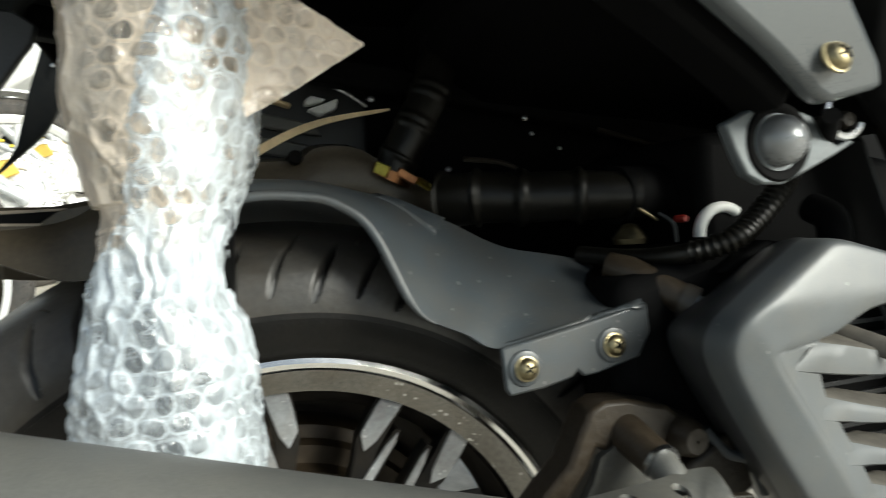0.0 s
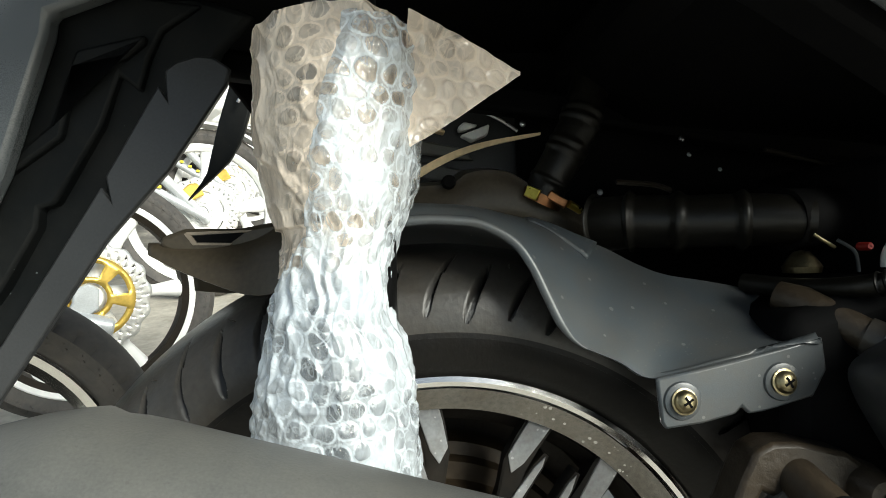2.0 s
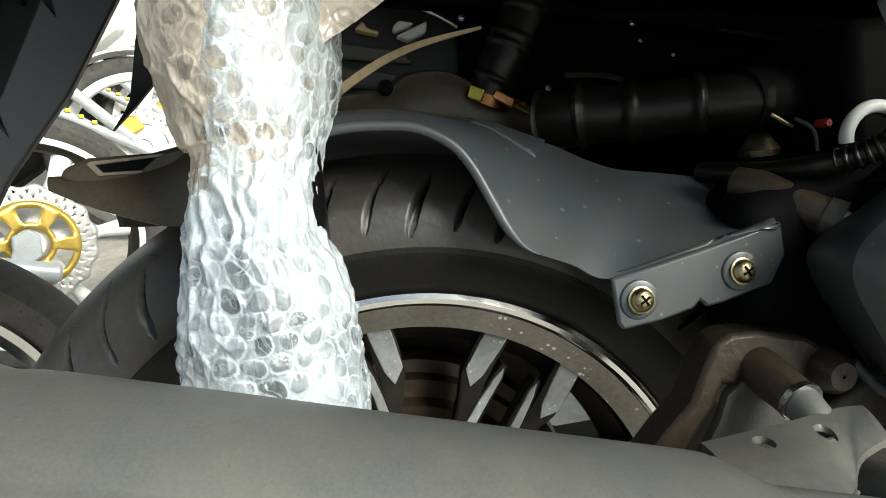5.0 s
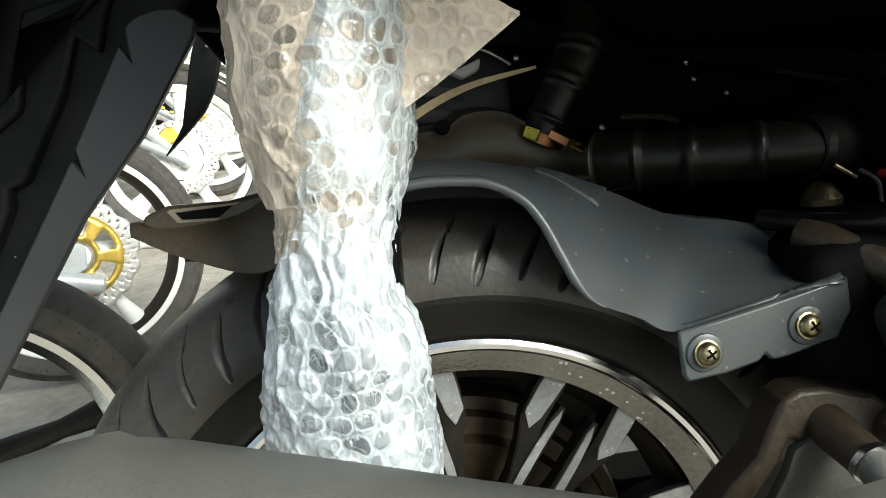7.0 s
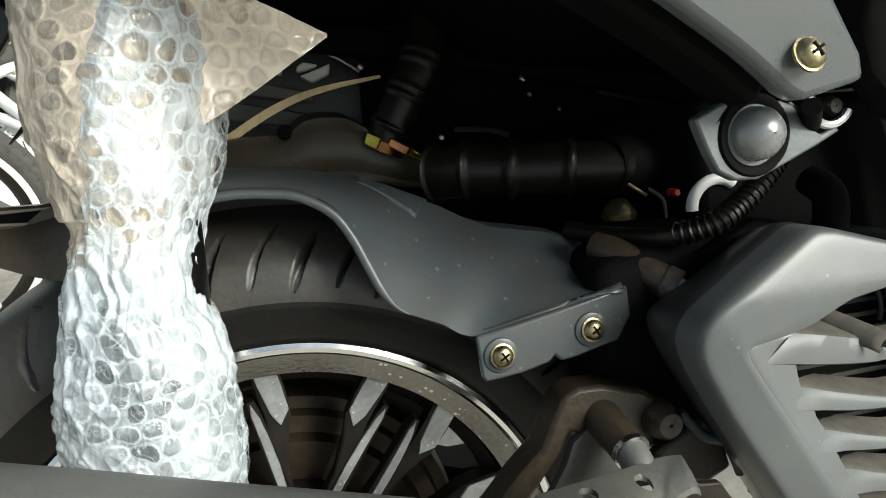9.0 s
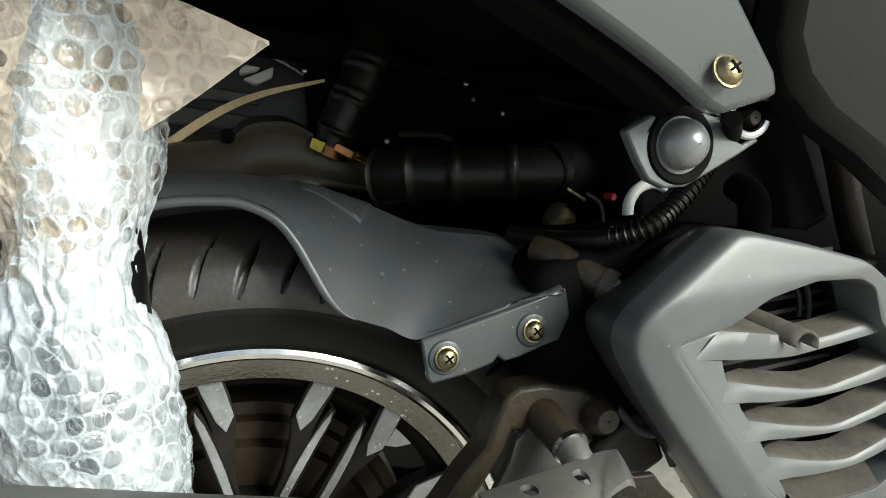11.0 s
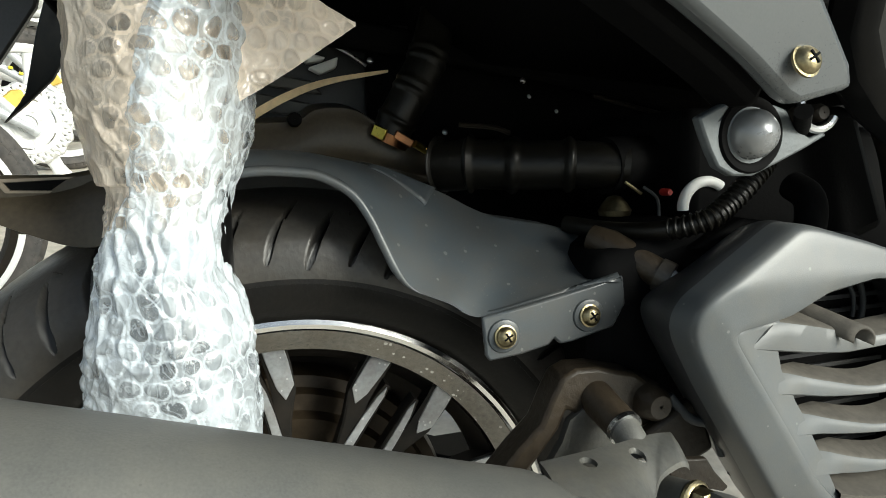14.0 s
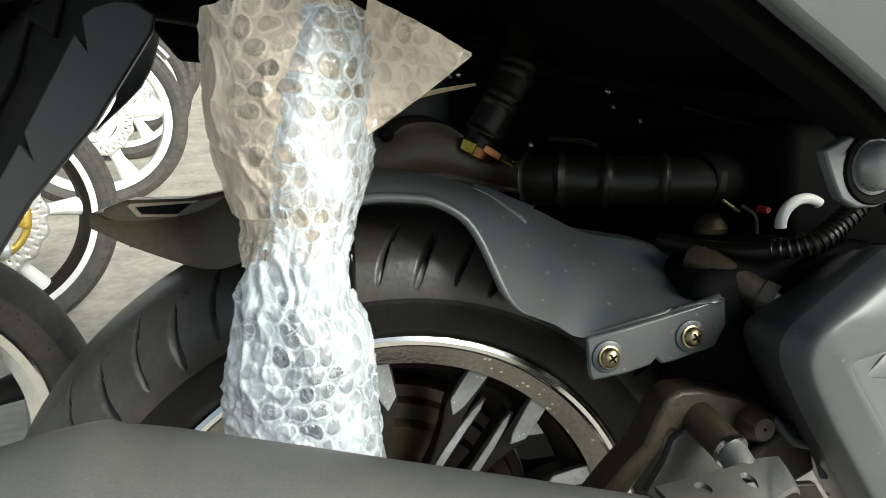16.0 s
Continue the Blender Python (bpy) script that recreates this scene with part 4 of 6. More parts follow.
for k in range(31):
    f = k / 30
    z = 0.4685 - 0.126 * f
    x0 = 0.2395 + 0.0745 * (0.4665 - z) / 0.122
    x1 = spline([(0.2795, 0, 0.4685), (0.281, 0, 0.4376), (0.2965, 0, 0.4103), (0.31, 0, 0.3847), (0.3235, 0, 0.3566), (0.332, 0, 0.3425)], 61)
    x1 = min(x1, key=lambda p: abs(p.z - z)).x
    rows.append([Vector((x0 - 0.006, face_y(x0, z) + 0.004, z)), Vector((x0, face_y(x0, z) + 0.0014, z))] + [Vector((x, field_y(x, z), z)) for x in (x0 + (x1 - x0) * g / 6 for g in range(1, 7))] + [Vector((x1 + 0.0015, field_y(x1, z) + 0.003, z)), Vector((x1 + 0.002, field_y(x1, z) + 0.03, z))])
grid(bm, rows)
fl = part("louvre_flank", bm, COVER, cover)
so = fl.modifiers.new("thickness", "SOLIDIFY")
so.thickness = 0.0015
bm = bmesh.new()
rows = []
for p in spline([(0.3235, 0, 0.3572), (0.346, 0, 0.3515), (0.3781, 0, 0.348), (0.4198, 0, 0.3488)], 25):
    y = face_y(p.x, p.z)
    rows.append([Vector((p.x, y + 0.025, p.z + 0.005)), Vector((p.x, y + 0.004, p.z)), Vector((p.x, y + 0.001, p.z - 0.0012)), Vector((p.x, y + 0.0015, p.z - 0.006)), Vector((p.x, y + 0.028, p.z - 0.004))])
grid(bm, rows, closed_v=True)
part("sill", bm, DUSTSHADE, cover, "dusty sill of the opening")
# half-round cable notch on the top louvre
bm = bmesh.new()
rows = []
for k in range(9):
    f = k / 8
    c = Vector((0.314, -0.15, 0.4655)).lerp(Vector((0.3335, -0.182, 0.4525)), f)
    rows.append([c + Vector((math.cos(a) * 0.0085, 0, math.sin(a) * 0.0085)) for a in (-0.5 + (math.pi + 0.6) * j / 14 for j in range(15))])
grid(bm, rows)
nt = part("cable_notch", bm, DUSTSHADE, cover)
so = nt.modifiers.new("thickness", "SOLIDIFY")
so.thickness = 0.0022
# radiator core with fins, and fan ring behind the louvres
bm = bmesh.new()
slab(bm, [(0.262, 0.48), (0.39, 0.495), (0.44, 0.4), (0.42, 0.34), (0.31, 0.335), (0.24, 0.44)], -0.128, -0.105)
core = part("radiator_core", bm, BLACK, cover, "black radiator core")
for k in range(16):
    bm = bmesh.new()
    z = 0.35 + 0.0095 * k
    block(bm, 0.285 if z < 0.44 else 0.25, 0.412, -0.1305, -0.1275, z, z + 0.003)
    part("fin", bm, CARRIER, core)
for r, w in ((0.032, 0.0022), (0.024, 0.0016)):
    bm = bmesh.new()
    tube(bm, [Vector((0.352 + r * math.cos(a), -0.137, 0.46 + r * math.sin(a))) for a in (math.pi * (-0.1 + 1.2 * k / 40) for k in range(41))], w, 10)
    part("fan_ring", bm, SATIN, core, "bright fan ring")
# screw holes: raised rims round black discs that paint their shade
for x, z in ((0.3135, 0.3395), (0.4375, 0.3925)):
    bm = bmesh.new()
    y = face_y(x, z)
    lathe(bm, [(0.0078, y - 0.002), (0.0092, y - 0.0005), (0.0092, y + 0.001), (0.0062, y + 0.001)], (x, 0, z), 28)
    part("hole_rim", bm, COVER, cover)
    bm = bmesh.new()
    lathe(bm, [(0.0005, y - 0.0012), (0.0078, y - 0.0012), (0.0078, y + 0.001), (0.0005, y + 0.001)], (x, 0, z), 28, closed=False)
    part("hole_shade", bm, BLACK, cover, "black disc for the shade in a screw hole")

# white plastic shroud ahead of the cover
bm = bmesh.new()
slab(bm, [(0.476, 0.452), (0.485, 0.462), (0.492, 0.463), (0.496, 0.451), (0.503, 0.447), (0.508, 0.452), (0.506, 0.459), (0.5355, 0.4394), (0.548, 0.4166), (0.557, 0.394), (0.5644, 0.3709), (0.5576, 0.3511), (0.5073, 0.3219), (0.46, 0.33), (0.45, 0.42)], -0.115, -0.085)
shroud = part("engine_shroud", bm, WHITE, scooter, "white plastic engine shroud with a seam", bevel=0.006)
bm = bmesh.new()
tube(bm, [Vector((0.5385, -0.1152, 0.434)), Vector((0.4945, -0.1152, 0.4078))], 0.0007, 6)
part("seam", bm, DARKPANEL, shroud)

# bronze plate with two screws below the shroud
bm = bmesh.new()
E1, E2, E3 = Vector((0.547, -0.15, 0.3345)), Vector((0.491, -0.115, 0.2855)), Vector((0.009, -0.012, -0.013))
dirv = (E2 - E1).normalized()
wid = Vector((0.019, 0.004, -0.018))
nrm = dirv.cross(wid).normalized()
for a0, a1, b0, b1 in ((0, 1, 0, 0.16), (0, 1, 0.84, 1), (0, 0.12, 0.16, 0.84), (0.88, 1, 0.16, 0.84)):
    q = [E1.lerp(E2, a) + wid * b for a, b in ((a0, b0), (a1, b0), (a1, b1), (a0, b1))]
    f = [bm.verts.new(p) for p in q]
    g = [bm.verts.new(p - nrm * 0.006) for p in q]
    bm.faces.new(f)
    bm.faces.new(list(reversed(g)))
    for i in range(4):
        bm.faces.new((f[i], g[i], g[(i + 1) % 4], f[(i + 1) % 4]))
tread_plate = part("foot_plate", bm, PLATE, scooter, "bronze coloured framed foot plate with screws", smooth=False, bevel=0.0008)
bm = bmesh.new()
q = [E1.lerp(E2, a) + wid * b - nrm * 0.003 for a, b in ((0.1, 0.14), (0.9, 0.14), (0.9, 0.86), (0.1, 0.86))]
f = [bm.verts.new(p) for p in q]
g = [bm.verts.new(p - nrm * 0.012) for p in q]
bm.faces.new(f)
bm.faces.new(list(reversed(g)))
for i in range(4):
    bm.faces.new((f[i], g[i], g[(i + 1) % 4], f[(i + 1) % 4]))
part("plate_floor", bm, CAST, tread_plate, smooth=False)
for a in (0.07, 0.93):
    screw("screw", E1.lerp(E2, a) + wid * 0.5, 0.0035, nrm, tread_plate, STEEL, "small steel screw", cross=False)
bm = bmesh.new()
tube(bm, [Vector((0.52, -0.13, 0.31)), Vector((0.47, -0.06, 0.3)), Vector((0.44, 0.0, 0.32))], 0.006, 12)
part("plate_stem", bm, BLACK, tread_plate)

# ---- foot peg hanger: plate with a domed knob ----
bm = bmesh.new()
slab(bm, [(0.2079, 0.5845), (0.2258, 0.5925), (0.2279, 0.5911), (0.2225, 0.5845), (0.235, 0.591), (0.2551, 0.5902), (0.262, 0.5878), (0.2687, 0.578), (0.2786, 0.5727), (0.2862, 0.5767), (0.2897, 0.5739), (0.2758, 0.5674), (0.2577, 0.5599), (0.242, 0.5538), (0.2297, 0.5541), (0.2201, 0.5589), (0.2149, 0.5678), (0.2101, 0.5785)], -0.189, -0.182)
peg = part("peg_hanger", bm, PEGMETAL, scooter, "satin alloy foot peg hanger with a domed knob", bevel=0.0015)
bm = bmesh.new()
lathe(bm, [(0.0005, -0.202), (0.005, -0.2012), (0.0095, -0.1985), (0.0122, -0.1945), (0.0133, -0.189), (0.0135, -0.184), (0.014, -0.18)], (0.24, 0, 0.5755), 40, closed=False)
part("knob", bm, KNOB, peg, "domed satin alloy knob")
# black ring put in for the dark, shaded hollow round the knob
bm = bmesh.new()
lathe(bm, [(0.0145, -0.188), (0.0165, -0.1895), (0.019, -0.1895), (0.02, -0.188), (0.019, -0.185), (0.0145, -0.185)], (0.2395, -0.001, 0.575), 40)
part("hollow_ring", bm, BLACK, peg, "black ring for the shaded hollow round the knob")
bm = bmesh.new()
tube(bm, [Vector((0.262, -0.2, 0.586)), Vector((0.275, -0.186, 0.578)), Vector((0.285, -0.17, 0.572))], 0.0045, 16)
part("hinge_pin", bm, BLACK, peg)
bm = bmesh.new()
tube(bm, [Vector((0.282 + 0.012 * math.cos(a), -0.19, 0.589 + 0.012 * math.sin(a))) for a in (math.pi * (0.85 + 1.0 * k / 20) for k in range(21))], 0.0022, 8)
part("hinge_ring", bm, STEEL, peg, "bright hinge ring")
bm = bmesh.new()
lathe(bm, [(0.0005, -0.19), (0.0035, -0.19), (0.005, -0.187), (0.005, -0.17), (0.0005, -0.17)], (0.286, 0, 0.586), 20, closed=False)
part("stop", bm, CAST, peg)

# ---- body panels ----
def sheet(name, outline, y, thick, mat, label, lean=0.0, round_edge=0.006, parent=scooter):
    """A body panel: outline in x and z, outer face at depth y leaning outward with height, rounded edges."""
    bm = bmesh.new()
    slab(bm, outline, y, y + thick)
    z0 = min(q[1] for q in outline)
    for v in bm.verts:
        v.co.y -= lean * (v.co.z - z0)
    return part(name, bm, mat, parent, label, bevel=round_edge)


low = spline([(0.0, 0.676, 0), (0.06, 0.67, 0), (0.11, 0.658, 0), (0.153, 0.636, 0), (0.178, 0.6225, 0), (0.205, 0.607, 0), (0.228, 0.5915, 0)], 26)
side_panel = sheet("side_panel", [(p[0], p[1]) for p in low] + [(0.236, 0.588), (0.267, 0.595), (0.262, 0.606), (0.234, 0.637), (0.206, 0.69), (0.18, 0.76), (0.0, 0.76)], -0.222, 0.012, PANEL, "pearl grey side panel with a cross-head screw", lean=0.25, round_edge=0.0035)
screw("screw", (0.232, -0.2285, 0.606), 0.0078, (0.05, -1, 0.3), side_panel)
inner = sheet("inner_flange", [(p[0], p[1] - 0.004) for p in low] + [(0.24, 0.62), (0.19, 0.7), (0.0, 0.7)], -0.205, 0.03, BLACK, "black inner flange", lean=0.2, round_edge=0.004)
# dark panel behind the side panel, running down to the foot well
sheet("lower_side_panel", [(0.27, 0.76), (0.275, 0.62), (0.2874, 0.6003), (0.3095, 0.5821), (0.3492, 0.5612), (0.4043, 0.5259), (0.4599, 0.4935), (0.4903, 0.4798), (0.5275, 0.4705), (0.552, 0.4652), (0.5364, 0.4923), (0.5118, 0.5278), (0.4883, 0.5563), (0.4615, 0.5776), (0.434, 0.5924), (0.4, 0.62), (0.38, 0.76)], -0.182, 0.03, DARKPANEL, "dark grey lower body panel", lean=0.25, round_edge=0.008)
sheet("foot_well_panel", [(0.4, 0.76), (0.44, 0.63), (0.4824, 0.5985), (0.5078, 0.5813), (0.5293, 0.5573), (0.5436, 0.5265), (0.5557, 0.4901), (0.5612, 0.4637), (0.5768, 0.462), (0.6044, 0.5081), (0.571, 0.5298), (0.5925, 0.5667), (0.596, 0.595), (0.56, 0.76)], -0.176, 0.03, FOOTPANEL, "grey foot well panel", round_edge=0.004)
sheet("leg_shield", [(0.5788, 0.462), (0.6687, 0.4445), (0.82, 0.415), (0.82, 0.46), (0.69, 0.53), (0.635, 0.563), (0.599, 0.592), (0.5945, 0.5667), (0.573, 0.5298), (0.6064, 0.5081)], -0.168, 0.03, DARKPANEL, "dark grey leg shield edge", round_edge=0.004)
sheet("foot_board_edge", [(0.442, 0.4847), (0.4774, 0.4787), (0.5419, 0.4665), (0.6687, 0.4416), (0.95, 0.39), (0.95, 0.375), (0.6685, 0.4354), (0.4769, 0.4735)], -0.152, 0.08, BLACK, "black foot board edge", round_edge=0.004)
bm = bmesh.new()
rows = []
for i in range(25):
    x = 0.55 + 0.55 * i / 24
    zb = 0.335 - 0.30 * max(0.0, x - 0.6)
    rows.append([Vector((x, -0.062 - 0.035 * math.sin(math.pi * (0.15 + 0.75 * f)) + 0.05 * f * f, 0.445 + (zb - 0.445) * f)) for f in (k / 14 for k in range(15))])
grid(bm, rows)
belly = part("belly_panel", bm, DIRTYBROWN, scooter, "glossy dusty black belly panel")
so = belly.modifiers.new("thickness", "SOLIDIFY")
so.thickness, so.offset = 0.004, 1
bm = bmesh.new()
lathe(bm, [(0.0005, -0.1015), (0.006, -0.101), (0.0075, -0.099), (0.0075, -0.08), (0.0005, -0.08)], (0.607, 0, 0.415), 18, closed=False)
part("plug", bm, CAST, belly)
bm = bmesh.new()
slab(bm, [(0.3983, 0.5256), (0.4034, 0.5262), (0.4574, 0.4951), (0.4507, 0.4936)], -0.197, -0.192)
part("trim_strip", bm, COVER, scooter, "pale trim strip", bevel=0.002)
bm = bmesh.new()
tube(bm, spline([(0.43, -0.1, 0.6), (0.4435, -0.102, 0.57), (0.4535, -0.1, 0.55), (0.464, -0.1, 0.51), (0.477, -0.1, 0.47)], 14), 0.0105, 16)
part("frame_tube", bm, CAST, scooter, "dusty black frame tube")

# upper shell and far side: plain black blocks added to shade the engine bay
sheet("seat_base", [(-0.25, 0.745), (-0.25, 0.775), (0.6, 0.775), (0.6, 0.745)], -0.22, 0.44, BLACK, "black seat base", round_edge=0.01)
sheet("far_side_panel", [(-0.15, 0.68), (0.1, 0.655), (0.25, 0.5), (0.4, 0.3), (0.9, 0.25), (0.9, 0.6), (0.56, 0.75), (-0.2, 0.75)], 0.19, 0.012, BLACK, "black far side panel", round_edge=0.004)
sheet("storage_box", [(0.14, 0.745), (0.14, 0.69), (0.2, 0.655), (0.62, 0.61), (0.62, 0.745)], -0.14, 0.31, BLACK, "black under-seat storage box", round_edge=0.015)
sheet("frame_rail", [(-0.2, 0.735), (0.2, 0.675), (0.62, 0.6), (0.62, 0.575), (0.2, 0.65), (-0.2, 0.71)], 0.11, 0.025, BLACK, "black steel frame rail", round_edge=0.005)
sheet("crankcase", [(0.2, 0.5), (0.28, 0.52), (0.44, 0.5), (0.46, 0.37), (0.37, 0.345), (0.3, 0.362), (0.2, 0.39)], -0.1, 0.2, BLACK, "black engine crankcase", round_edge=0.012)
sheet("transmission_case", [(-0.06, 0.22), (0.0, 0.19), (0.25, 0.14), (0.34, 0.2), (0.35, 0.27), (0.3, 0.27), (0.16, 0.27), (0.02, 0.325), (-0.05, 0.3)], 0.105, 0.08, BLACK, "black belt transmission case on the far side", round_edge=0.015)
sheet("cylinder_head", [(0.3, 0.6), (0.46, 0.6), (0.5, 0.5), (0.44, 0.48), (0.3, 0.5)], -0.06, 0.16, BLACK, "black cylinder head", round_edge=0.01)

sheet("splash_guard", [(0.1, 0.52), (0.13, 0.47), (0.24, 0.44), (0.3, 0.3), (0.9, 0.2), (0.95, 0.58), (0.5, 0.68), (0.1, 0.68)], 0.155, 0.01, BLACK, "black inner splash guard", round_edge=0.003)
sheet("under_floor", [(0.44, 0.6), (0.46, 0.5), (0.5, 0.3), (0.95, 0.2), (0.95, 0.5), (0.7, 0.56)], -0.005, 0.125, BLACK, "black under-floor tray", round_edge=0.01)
# air box behind the mudguard
bm = bmesh.new()
rows = []
for x, zt, zb in ((-0.07, 0.585, 0.56), (-0.04, 0.598, 0.555), (0.0, 0.603, 0.555), (0.028, 0.605, 0.56), (0.045, 0.614, 0.565), (0.075, 0.614, 0.565), (0.1, 0.6, 0.56), (0.14, 0.578, 0.55), (0.19, 0.565, 0.545)):
    rows.append([Vector((x, 0.085, (zt + zb) / 2)), Vector((x, 0.088, zt - 0.006)), Vector((x, 0.096, zt)), Vector((x, 0.16, zt + 0.004)), Vector((x, 0.17, zb)), Vector((x, 0.095, zb))])
rows = [spline(r + [r[0]], 24)[:-1] for r in rows]
rows2 = []
for j in range(23):
    col = spline([r[j] for r in rows], 40)
    rows2.append(col)
vs = grid(bm, rows2, closed_u=True)
airbox = part("air_box", bm, AIRBOX, scooter, "dusty black moulded air filter box")
bm = bmesh.new()
lathe(bm, [(0.0005, 0.079), (0.005, 0.079), (0.006, 0.082), (0.006, 0.1), (0.0005, 0.1)], (0.026, 0, 0.604), 16, closed=False)
part("plug", bm, BLACK, airbox)

# elbow hose with its clamp
def ribbed(path, base, ribs, height, n):
    """Radii along a hose with round ribs at the given fractions."""
    out = []
    for k in range(n):
        f = k / (n - 1)
        r = base if isinstance(base, (int, float)) else base[0] + (base[1] - base[0]) * f
        for c in ribs:
            d = abs(f - c) / 0.025
            if d < 1:
                r += height * math.cos(d * math.pi / 2)
        out.append(r)
    return out


path = spline([(0.105, 0.094, 0.585), (0.114, 0.09, 0.603), (0.126, 0.087, 0.624), (0.14, 0.087, 0.65), (0.152, 0.092, 0.68), (0.165, 0.1, 0.72)], 90)
bm = bmesh.new()
tube(bm, path, ribbed(path, 0.017, (0.2, 0.42, 0.47, 0.62, 0.67), 0.0014, 90), 32)
elbow = part("intake_elbow", bm, HOSE, scooter, "black rubber intake elbow with ribs")
bm = bmesh.new()
cdir = (path[6] - path[0]).normalized()
lathe(bm, [(0.0176, -0.0042), (0.0189, -0.0042), (0.0189, 0.0042), (0.0176, 0.0042)], (0, 0, 0), 40, "z")
moved(bm, Matrix.Translation(path[5]) @ cdir.to_track_quat("Z", "Y").to_matrix().to_4x4())
clamp = part("hose_clamp", bm, COPPER, elbow, "coppery hose clamp with a yellow tab")
bm = bmesh.new()
block(bm, -0.0065, 0.0065, -0.0014, 0.002, -0.005, 0.005)
moved(bm, Matrix.Translation(path[5] + Vector((-0.0115, -0.016, 0.0035))) @ Matrix.Rotation(radians(-38), 4, "Z") @ Matrix.Rotation(radians(26), 4, "Y"))
part("clamp_tab", bm, BRASS, clamp, "yellow clamp tab", bevel=0.0008)
bm = bmesh.new()
block(bm, -0.009, 0.009, -0.002, 0.003, -0.0038, 0.0038)
moved(bm, Matrix.Translation(path[5] + Vector((0.009, -0.0175, -0.003))) @ Matrix.Rotation(radians(32), 4, "Y"))
part("clamp_screw", bm, COPPER, clamp, "coppery clamp screw housing", bevel=0.001)
bm = bmesh.new()
tube(bm, [path[5] + Vector((0.018, -0.02, -0.007)), path[5] + Vector((0.029, -0.016, -0.013))], 0.0035, 10)
part("clamp_tail", bm, BRASS, clamp)

# long ribbed hose to the throttle body
path = spline([(0.138, 0.046, 0.562), (0.15, 0.035, 0.5625), (0.1625, 0.026, 0.563), (0.1925, 0.012, 0.561), (0.23, -0.005, 0.56), (0.25, -0.013, 0.559), (0.272, -0.02, 0.557)], 110)
bm = bmesh.new()
tube(bm, path, ribbed(path, (0.0215, 0.018), (0.02, 0.31, 0.49, 0.67), 0.0034, 110), 32)
long_hose = part("intake_hose", bm, HOSE, scooter, "black ribbed rubber intake hose")
bm = bmesh.new()
tube(bm, [Vector((0.256, -0.014, 0.5585)), Vector((0.35, 0.0, 0.56))], 0.0225, 24)
part("throttle_body", bm, BLACK, scooter, "black throttle body")

# corrugated cable sleeve
path = spline([(0.215, -0.03, 0.516), (0.235, -0.065, 0.513), (0.252, -0.1, 0.516), (0.269, -0.12, 0.5235), (0.286, -0.122, 0.5345), (0.3043, -0.122, 0.551), (0.316, -0.12, 0.565), (0.325, -0.112, 0.59)], 200)
bm = bmesh.new()
tube(bm, path, [0.0066 + (0.0012 if k % 5 < 2 and k > 60 else 0) for k in range(200)], 16)
part("corrugated_sleeve", bm, HOSE, scooter, "black corrugated cable sleeve")
bm = bmesh.new()
tube(bm, [Vector((0.316 + 0.02 * math.cos(a), -0.06, 0.526 + 0.019 * math.sin(a))) for a in (math.pi * (0.28 + 0.75 * k / 20) for k in range(21))], 0.0042, 10)
part("white_clip", bm, WHITE, scooter, "white plastic clip ring")
bm = bmesh.new()
lathe(bm, [(0.0005, 0.0), (0.0115, 0.0), (0.0125, 0.004), (0.0085, 0.01), (0.005, 0.014), (0.0005, 0.015)], (0.2475, -0.045, 0.522), 24, "z", closed=False)
cap = part("sensor_cap", bm, ZINC, scooter, "bright sensor cap")
bm = bmesh.new()
tube(bm, [Vector((0.25, -0.055, 0.547)), Vector((0.262, -0.058, 0.538))], 0.0012, 8)
part("terminal", bm, ZINC, cap, "yellow metal terminal")
bm = bmesh.new()
lathe(bm, [(0.0005, -0.06), (0.002, -0.06), (0.0028, -0.0585), (0.0028, -0.05), (0.0005, -0.05)], (0.285, 0, 0.538), 16, closed=False)
part("red_plug", bm, RED, scooter, "small red plug")
bm = bmesh.new()
tube(bm, spline([(0.262, -0.06, 0.543), (0.27, -0.065, 0.535), (0.272, -0.065, 0.522)], 10), 0.0012, 8)
part("thin_wire", bm, SATIN, scooter, "thin grey wire")
for pts in ([(0.284, 0.05, 0.619), (0.324, 0.05, 0.609), (0.363, 0.05, 0.6)], [(0.158, 0.05, 0.596), (0.188, 0.05, 0.593), (0.204, 0.052, 0.588)]):
    bm = bmesh.new()
    tube(bm, spline(pts, 16), 0.0022, 8)
    part("brake_cable", bm, CAST, scooter, "thin shiny cable")
bm = bmesh.new()
tube(bm, spline([(0.357, -0.115, 0.505), (0.359, -0.115, 0.522), (0.3605, -0.11, 0.534), (0.362, -0.095, 0.541)], 14), 0.0105, 20)
part("coolant_elbow", bm, BLACK, scooter, "black coolant elbow")
bm = bmesh.new()
slab(bm, [(0.268, 0.503), (0.306, 0.522), (0.33, 0.518), (0.3, 0.498)], -0.11, -0.09)
part("engine_bracket", bm, BLACK, scooter, "dusty black engine bracket", bevel=0.003)

# small made-up steel studs that stand in for glints deep in the engine bay
for x, y, z, r in ((0.2378, 0.1, 0.638, 0.003), (0.2441, 0.1, 0.6236, 0.0022), (0.2723, 0.1, 0.6095, 0.002), (0.1559, 0.085, 0.5914, 0.0028), (0.0944, 0.1, 0.6546, 0.003)):
    screw("glint_stud", (x, y, z), r, (0.1, -1, 0.3), scooter, STEEL, "small bright stud put in for a glint", cross=False)

sheet("rear_inner_panel", [(-0.06, 0.6), (0.02, 0.6), (0.1, 0.585), (0.2, 0.56), (0.22, 0.7), (-0.06, 0.7)], 0.172, 0.012, CARRIER, "dark grey inner rear panel", round_edge=0.003)
